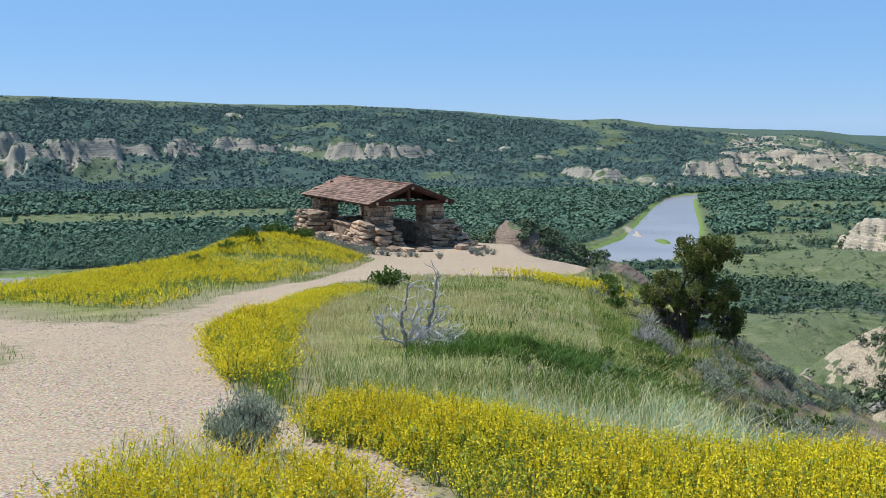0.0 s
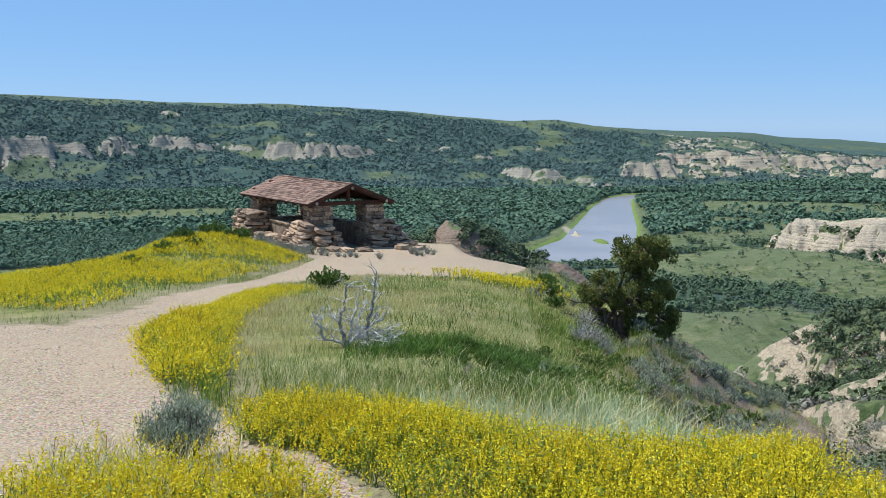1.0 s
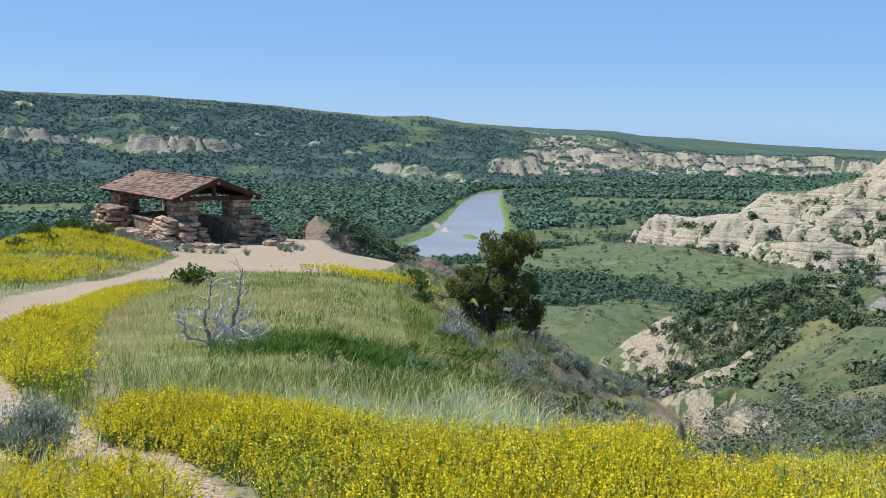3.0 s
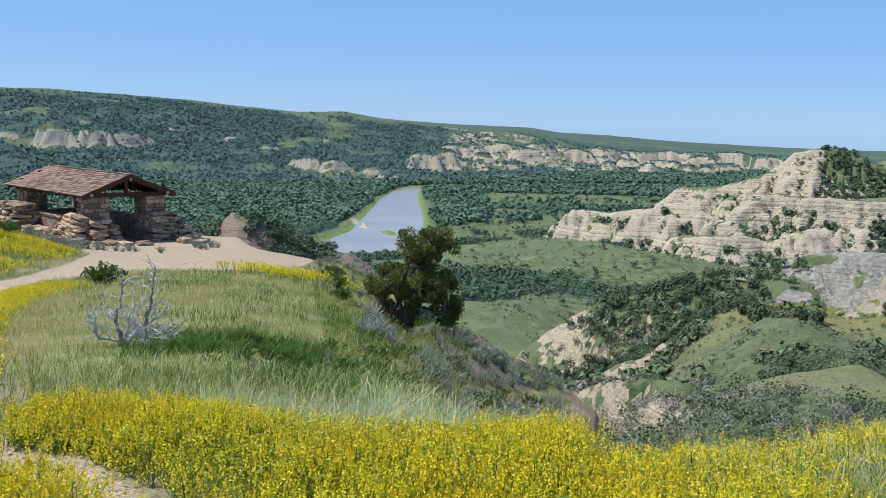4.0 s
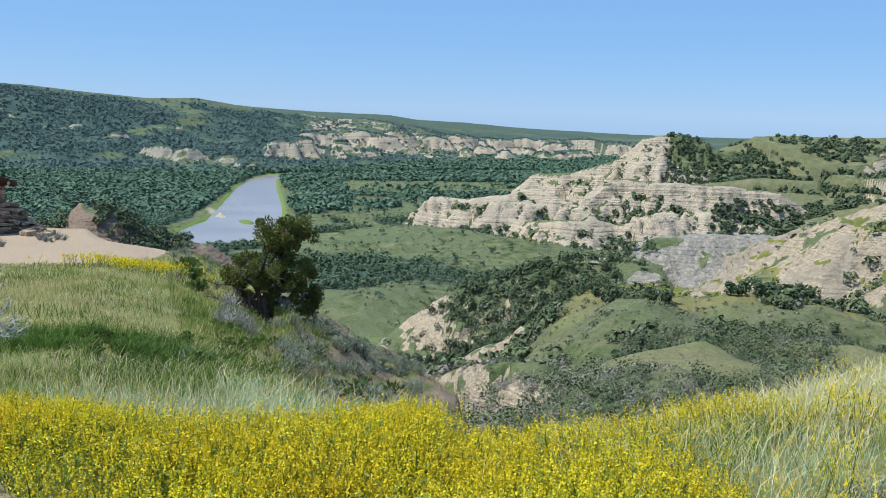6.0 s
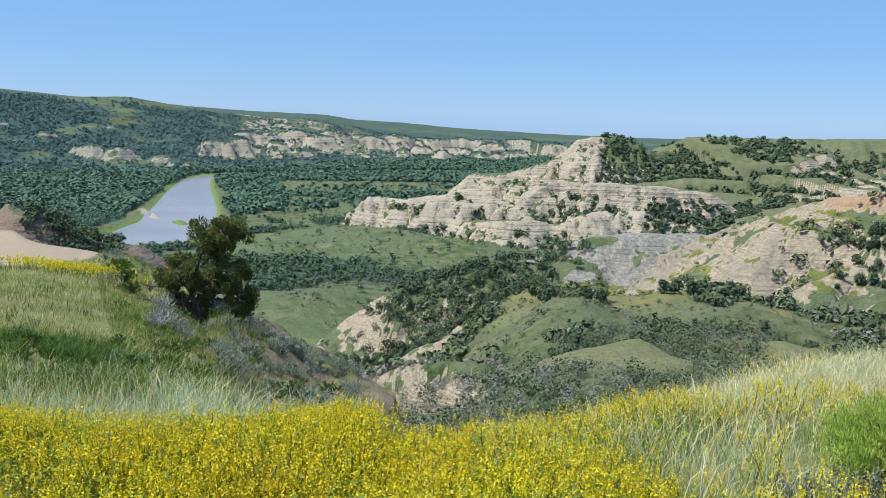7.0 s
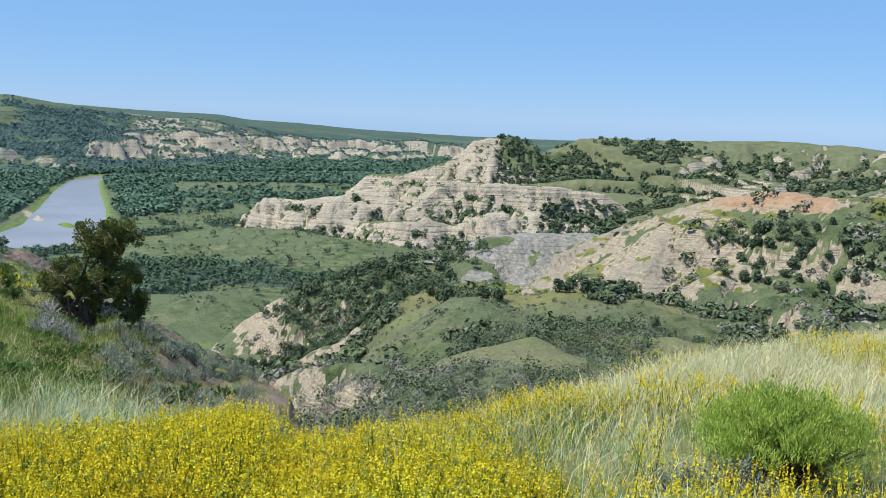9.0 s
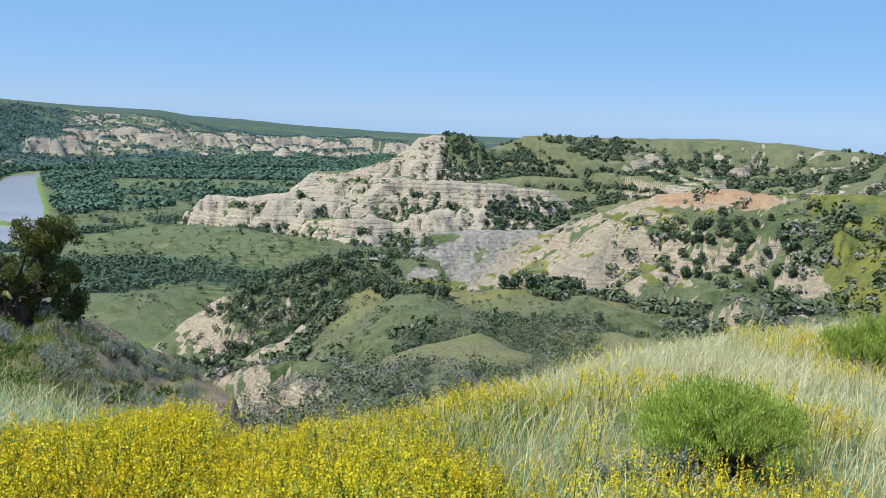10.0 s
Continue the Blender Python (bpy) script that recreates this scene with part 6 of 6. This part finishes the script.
# ---- shrubs and the lone juniper ----


def tube(points, radii, seg=6):
    """Corners and quads of a tapering limb along points."""
    pts = np.array(points, float)
    t = np.gradient(pts, axis=0)
    t /= np.linalg.norm(t, axis=1)[:, None] + 1e-9
    ref = np.array([0.31, 0.95, 0.05])
    u = np.cross(t, ref)
    u /= np.linalg.norm(u, axis=1)[:, None] + 1e-9
    v = np.cross(t, u)
    a = np.arange(seg) / seg * 6.2832
    ring = pts[:, None] + np.asarray(radii)[:, None, None] * (u[:, None] * np.cos(a)[None, :, None] + v[:, None] * np.sin(a)[None, :, None])
    n = len(pts)
    i, j = np.meshgrid(np.arange(n - 1), np.arange(seg), indexing="ij")
    q = np.stack([i * seg + j, i * seg + (j + 1) % seg, (i + 1) * seg + (j + 1) % seg, (i + 1) * seg + j], -1).reshape(-1, 4)
    return ring.reshape(-1, 3), None, q


def limb(a, b, sag, g, n=7, wob=0.06):
    a, b = np.array(a, float), np.array(b, float)
    s = np.linspace(0, 1, n)[:, None]
    p = a * (1 - s) + b * s
    p[:, 2] += sag * np.sin(s[:, 0] * 3.1416)
    d = np.linalg.norm(b - a)
    return p + g.normal(size=(n, 3)) * wob * d * np.sin(s * 3.1416)


def sprays(centres, spread, count, size, g, up=0.2, flat=1.0, slim=0.3):
    """Small pointed leaf pieces gathered in balls round the centres."""
    c = np.repeat(np.asarray(centres, float), count, axis=0)
    sp = np.repeat(np.asarray(spread, float), count)
    n = len(c)
    d = g.normal(size=(n, 3))
    d /= np.linalg.norm(d, axis=1)[:, None]
    p = c + d * (sp * g.uniform(0.25, 1, n) ** 0.5)[:, None] * np.array([1, 1, flat])
    ax = d * 0.7 + g.normal(size=(n, 3)) * 0.5 + np.array([0, 0, up])
    ax /= np.linalg.norm(ax, axis=1)[:, None]
    w = np.cross(ax, g.normal(size=(n, 3)))
    w /= np.linalg.norm(w, axis=1)[:, None]
    sz = (size * g.uniform(0.6, 1.3, n))[:, None]
    v = np.concatenate([p - ax * sz * 0.5, p + w * sz * slim, p + ax * sz * 0.7, p - w * sz * slim])
    i = np.arange(n)
    return v, None, np.stack([i, i + n, i + 2 * n, i + 3 * n], 1)


def mesh_pieces(name, pieces, mats, smooth=False):
    v, t, q, mi = joined(pieces)
    return mesh_of(name, v, t, q, mats, None, mi, smooth)


JUNIPER_R = 23.0


def build_juniper():
    g = np.random.default_rng(61)
    x, y = polar(13.6, JUNIPER_R)
    ob = thing("juniper_tree", pose(x, y, ground_z(x, y) - 0.46) @ Matrix.Diagonal((1.06, 1.06, 1.16, 1)), "gnarled old juniper with dark green crown on the brink", "tree")
    lobes = [((0.72, 0.0, 2.15), (0.58, 0.5, 0.42), 26), ((0.22, 0.1, 2.2), (0.26, 0.3, 0.26), 7), ((0.48, 0.1, 1.72), (0.4, 0.4, 0.22), 8), ((-0.22, 0.0, 1.42), (0.46, 0.4, 0.36), 15), ((0.40, -0.1, 1.25), (0.48, 0.45, 0.36), 16), ((0.98, 0.0, 1.32), (0.42, 0.45, 0.38), 15),
             ((1.05, 0.0, 0.82), (0.46, 0.45, 0.34), 16), ((0.52, -0.15, 0.75), (0.36, 0.4, 0.28), 10), ((1.15, 0.0, 0.35), (0.36, 0.4, 0.3), 12), ((0.72, 0.0, 0.22), (0.3, 0.35, 0.3), 9), ((-0.35, 0.1, 0.95), (0.28, 0.3, 0.22), 5)]
    wood = [(*tube(limb((0, 0, -0.4), (0.15, 0, 0.8), 0, g), np.linspace(0.13, 0.08, 7), 8), 0), (*tube(limb((0.02, 0, -0.2), (-0.25, 0.1, 1.0), 0, g), np.linspace(0.09, 0.04, 7), 7), 0)]
    tips, sizes = [], []
    for c, rad, n in lobes:
        c, rad = np.array(c), np.array(rad)
        wood.append((*tube(limb((0.10, 0, 0.45), c, 0.10, g), np.linspace(0.055, 0.018, 7), 6), 0))
        for _ in range(n):
            d = g.normal(size=3)
            d /= np.linalg.norm(d)
            tip = c + d * rad * g.uniform(0.55, 1.0)
            tips.append(tip)
            sizes.append(g.uniform(0.09, 0.20))
            wood.append((*tube(limb(c, tip, 0.03, g, 4), np.linspace(0.022, 0.008, 4), 4), 0))
    for _ in range(16):
        a = g.uniform(0, 6.283)
        wood.append((*tube(limb((0, 0, g.uniform(0.2, 1.0)), (math.cos(a) * 0.9 - 0.3, math.sin(a) * 0.6, g.uniform(0.2, 1.3)), 0.1, g, 5, 0.1), np.linspace(0.03, 0.006, 5), 4), 0))
    part("trunk", mesh_pieces("trunk", wood, [M_BARK], True), None, ob)
    part("crown", mesh_pieces("crown", [(*sprays(tips, sizes, 290, 0.046, g), 0)], [M_JUNIPER]), None, ob)
    return ob


build_juniper()


M_SNAG = make_mottled("cracked_snag_wood", (0.090, 0.075, 0.065), (0.380, 0.350, 0.320), 16, 0.9, 0.7, 0.01)


def build_dead_bush():
    g = np.random.default_rng(66)
    x, y = polar(-2.1, 11.55)
    ob = thing("dead_juniper_bush", pose(x, y, ground_z(x, y) - 0.03), "bleached dead juniper skeleton standing in the grass", "dead bush")
    limbs = [((0, 0, -0.05), (-0.09, 0.0, 0.36), 0.02, 0.036, 0), ((-0.08, 0, 0.33), (0.01, 0.05, 0.80), 0.0, 0.020, 0), ((0, 0, 0.05), (-0.27, 0.02, 0.12), 0.03, 0.024, 1), ((-0.26, 0.02, 0.12), (-0.40, 0.0, 0.47), -0.02, 0.020, 1), ((-0.31, 0.02, 0.2), (-0.30, -0.02, 0.44), -0.03, 0.013, 1),
             ((0, 0, 0.06), (0.24, -0.03, 0.20), 0.02, 0.034, 1), ((0.23, -0.03, 0.19), (0.30, 0.0, 0.50), 0.0, 0.027, 0), ((0.30, 0.0, 0.48), (0.36, 0.02, 0.95), 0.0, 0.018, 0), ((0.22, -0.02, 0.2), (0.42, 0.1, 0.34), 0.04, 0.016, 1), ((0.03, 0.05, 0.1), (0.13, 0.12, 0.62), 0.02, 0.018, 1), ((0.1, 0.05, 0.15), (0.2, 0.15, 0.52), 0.02, 0.014, 1), ((-0.09, 0.0, 0.34), (-0.2, 0.03, 0.40), 0.02, 0.016, 1), ((0.02, 0, 0.04), (0.5, 0.1, 0.02), -0.06, 0.018, 1), ((0.1, -0.05, 0.06), (0.6, -0.1, -0.04), -0.05, 0.014, 1)]
    main = []
    twigs = []
    for a, b, sag, r, pale in limbs:
        p = limb(a, b, sag, g, 9, 0.035)
        main.append((*tube(p, np.linspace(r, r * 0.45, 9), 7), pale))
        for _ in range(7):
            k = g.integers(2, 9)
            d = g.normal(size=3)
            d[2] = abs(d[2]) * 0.8 + 0.1
            d /= np.linalg.norm(d)
            e = p[k] + d * g.uniform(0.10, 0.26)
            q = limb(p[k], e, 0.0, g, 5, 0.09)
            twigs.append((*tube(q, np.linspace(0.008, 0.003, 5), 4), 0))
            for _ in range(2):
                d2 = d + g.normal(size=3) * 0.7
                twigs.append((*tube(limb(q[3], q[3] + d2 / np.linalg.norm(d2) * g.uniform(0.05, 0.14), 0, g, 3), [0.004, 0.003, 0.0018], 3), 0))
    for _ in range(190):
        a = np.array([g.uniform(0.08, 0.58), g.uniform(-0.2, 0.25), g.uniform(-0.05, 0.24)])
        d = g.normal(size=3) * np.array([1, 1, 0.45])
        twigs.append((*tube(limb(a, a + d / np.linalg.norm(d) * g.uniform(0.12, 0.3), 0.02, g, 4, 0.1), np.linspace(0.005, 0.002, 4), 3), 0))
    part("trunk", mesh_pieces("trunk", main, [M_SNAG, M_DEAD], True), None, ob)
    part("twig_tangle", mesh_pieces("twig_tangle", twigs, [M_DEAD]), None, ob)
    return ob


build_dead_bush()


def shrub(name, label, leaf, wide, tall, leaf_size, stems, per, seed, upright=0.6, cat="shrub", wood=None, bare=0.25, slim=0.3):
    """A bush of many stems from one root, leafy over its upper part."""
    g = np.random.default_rng(seed)
    ob = thing(name, Matrix(), label, cat)
    sticks, tips, sz = [], [], []
    for _ in range(stems):
        a = g.uniform(0, 6.283)
        o = g.uniform(0, 1) ** 0.6
        h = tall * (1 - 0.45 * o ** 2) * g.uniform(0.75, 1.1)
        root = np.array([math.cos(a) * wide * 0.15 * o, math.sin(a) * wide * 0.15 * o, 0])
        tip = np.array([math.cos(a) * wide * o, math.sin(a) * wide * o, h])
        p = limb(root, tip, tall * 0.12 * o, g, 6, 0.06)
        sticks.append((*tube(p[::2] if len(p) > 4 else p, np.linspace(0.011, 0.003, 3) * (tall / 0.5), 3), 0))
        for s in np.linspace(bare, 1.0, 6):
            k = min(5, int(s * 5))
            tips.append(p[k] * (1 - (s * 5 - k)) + p[min(5, k + 1)] * (s * 5 - k))
            sz.append(tall * 0.085)
    part("wood", mesh_pieces("wood", sticks, [wood or M_BARK]), None, ob)
    part("foliage", mesh_pieces("foliage", [(*sprays(tips, sz, per, leaf_size, g, upright, 1.3, slim), 0)], [leaf]), None, ob)
    return ob


def plant(ob, az, r, scale=1.0, turn=0.0, copy=True):
    x, y = polar(az, r)
    m = pose(x, y, ground_z(x, y) - 0.02, 0, 0, turn)
    c = copy_thing(ob, m) if copy else ob
    c.matrix_basis = m @ Matrix.Diagonal((scale, scale, scale, 1))
    return c


sage = shrub("sagebrush", "silvery grey-green sagebrush at the trail's edge", M_SAGE, 0.27, 0.42, 0.020, 110, 20, 71, 1.3, slim=0.14)
plant(sage, -11.75, 6.4, 1.08, 0, False)
rabbit = shrub("rabbitbrush", "bright green rounded rabbitbrush on the slope", M_RABBIT, 0.66, 0.60, 0.024, 280, 26, 72, 1.5, "shrub", M_BARK, 0.68, 0.13)
plant(rabbit, 56.3, 6.3, 0.96, 0, False)
plant(rabbit, 63.6, 12.2, 1.25, 70)
low_sage = shrub("low_sagebrush", "low grey sagebrush on the dry slope", M_SAGE, 0.5, 0.40, 0.045, 22, 5, 73, 0.8, slim=0.2)
plant(low_sage, 54.0, 5.95, 0.55, 0, False)
snow = shrub("snowberry_bush", "leafy dark green bush in the meadow", M_BUSH, 0.5, 0.45, 0.050, 42, 8, 74)
plant(snow, -3.3, 23.5, 1.1, 0, False)
low_bush = shrub("snowberry_bush", "low leafy green bush among the grass", M_BUSH, 0.5, 0.42, 0.085, 20, 4, 78)
plant(low_bush, 7.4, 10.6, 0.35, 0, False)
dry_bush = shrub("dry_bush", "dry purplish brush with few leaves", M_BRUSH, 0.5, 0.7, 0.04, 60, 2, 75, 0.6, "shrub", M_DEAD)
plant(dry_bush, 12.0, 22.5, 0.8, 0, False)


def plant_many():
    g = random.Random(9)
    # green bushes: by the terrace, the shelter, and the brow of the drop
    for az, r, s in ((-8.4, 40, 1.3), (-9.6, 41.5, 1.5), (-11.2, 39, 1.2), (-12.6, 36, 1.0), (-14.3, 33, 0.9), (-10.6, 37, 0.9), (-8.2, 43.5, 1.2), (9.4, 30, 1.0), (9.9, 26.5, 0.9), (11.9, 11.0, 0.5), (10.9, 9.9, 0.45), (13.2, 12.0, 0.5), (12.4, 13, 0.6), (9.6, 12.3, 0.45), (12.8, 9.6, 0.45), (14.2, 10.4, 0.5), (8.3, 11.6, 0.4), (7.0, 12.0, 0.4), (15.2, 9.2, 0.4), (9.8, 33, 0.7), (10.4, 24, 0.7)):
        plant(snow, az + g.uniform(-0.2, 0.2), r, s, g.uniform(0, 360))
    # grey sage down the flank below the juniper
    for _ in range(46):
        az, r = g.uniform(15.0, 24.5), g.uniform(15, 34)
        if r < 46 - 0.95 * az + 14 and az > 14 + (34 - r) * 0.03:
            plant(low_sage, az, r, g.uniform(0.5, 1.1), g.uniform(0, 360))
    for _ in range(70):
        az = g.uniform(15, 23.5)
        plant(low_sage, az, g.uniform(14, 24.5), g.uniform(0.45, 0.95), g.uniform(0, 360))
    for _ in range(12):
        plant(low_bush, g.uniform(13, 22), g.uniform(12, 24), g.uniform(0.35, 0.7), g.uniform(0, 360))
    for _ in range(16):
        plant(low_sage, g.uniform(8.5, 13), g.uniform(24, 42), g.uniform(0.5, 0.9), g.uniform(0, 360))
    for az, r, s in ((1.7, 43.2, 0.9), (2.6, 43.6, 0.8), (-1.9, 41.2, 0.7), (-3.6, 41.4, 0.8), (-4.4, 41.6, 1.0), (-5.2, 41.4, 1.1), (-5.9, 41.8, 1.0), (-6.6, 41.2, 1.2), (-7.2, 41.8, 1.2), (-4.9, 40.8, 0.8), (2.0, 42.4, 0.7), (-2.6, 41.0, 0.6)):
        plant(dry_bush, az, r, s * 0.75, g.uniform(0, 360))
        plant(low_sage, az + 0.35, r - 0.2, s * 0.8, g.uniform(0, 360))
    for _ in range(44):
        plant(low_bush, g.gauss(6.5, 2.6), g.uniform(9.0, 12.0), g.uniform(0.22, 0.42), g.uniform(0, 360))
    for _ in range(60):
        az, r = g.uniform(9.5, 15.5), g.uniform(10, 22)
        plant(low_sage if g.random() < 0.45 else low_bush, az, r, g.uniform(0.25, 0.55), g.uniform(0, 360))
    for az, r, s in ((12.9, 20, 0.7), (12.3, 19, 0.8), (11.8, 18, 0.7), (13.2, 18, 0.6), (16.0, 26, 0.8), (-10.3, 43, 1.0), (-0.2, 40.2, 0.5)):
        plant(dry_bush, az, r, s, g.uniform(0, 360))
    for _ in range(8):
        plant(low_sage, g.uniform(50, 58), g.uniform(5.0, 6.2), g.uniform(0.35, 0.6), g.uniform(0, 360))


plant_many()


def build_pebbles():
    """Loose bits of crushed rock on the trail."""
    g = np.random.default_rng(91)
    n = 9000
    az, r = np.radians(g.uniform(-27, 6, n)), g.uniform(0, 1, n) ** 0.8 * 15 + 4.2
    x, y = r * np.sin(az), r * np.cos(az)
    k = inside(x, y, PATH) & ~inside(x, y, CLUMP)
    x, y = x[k], y[k]
    n = len(x)
    z = land(x, y)[0]
    v, f = ico(1)
    size = (g.uniform(0.004, 0.011, n) * np.interp(np.hypot(x, y), [5, 18], [0.8, 1.5]))[:, None, None]
    p = v[None] * (1 + g.uniform(-0.35, 0.35, (n, len(v), 1))) * size * np.array([1.2, 1.0, 0.6]) + np.stack([x, y, z], 1)[:, None, :]
    me = mesh_of("gravel", p.reshape(-1, 3), (f[None] + (np.arange(n) * len(v))[:, None, None]).reshape(-1, 3), None, [M_PEBBLE])
    tagged(new("gravel", me), "loose tan gravel on the trail", "gravel", kind="stuff")


M_PEBBLE = make_leaf("crushed_rock", (0.240, 0.180, 0.130), (0.370, 0.290, 0.215), (0.540, 0.450, 0.350), 0.86)
build_pebbles()
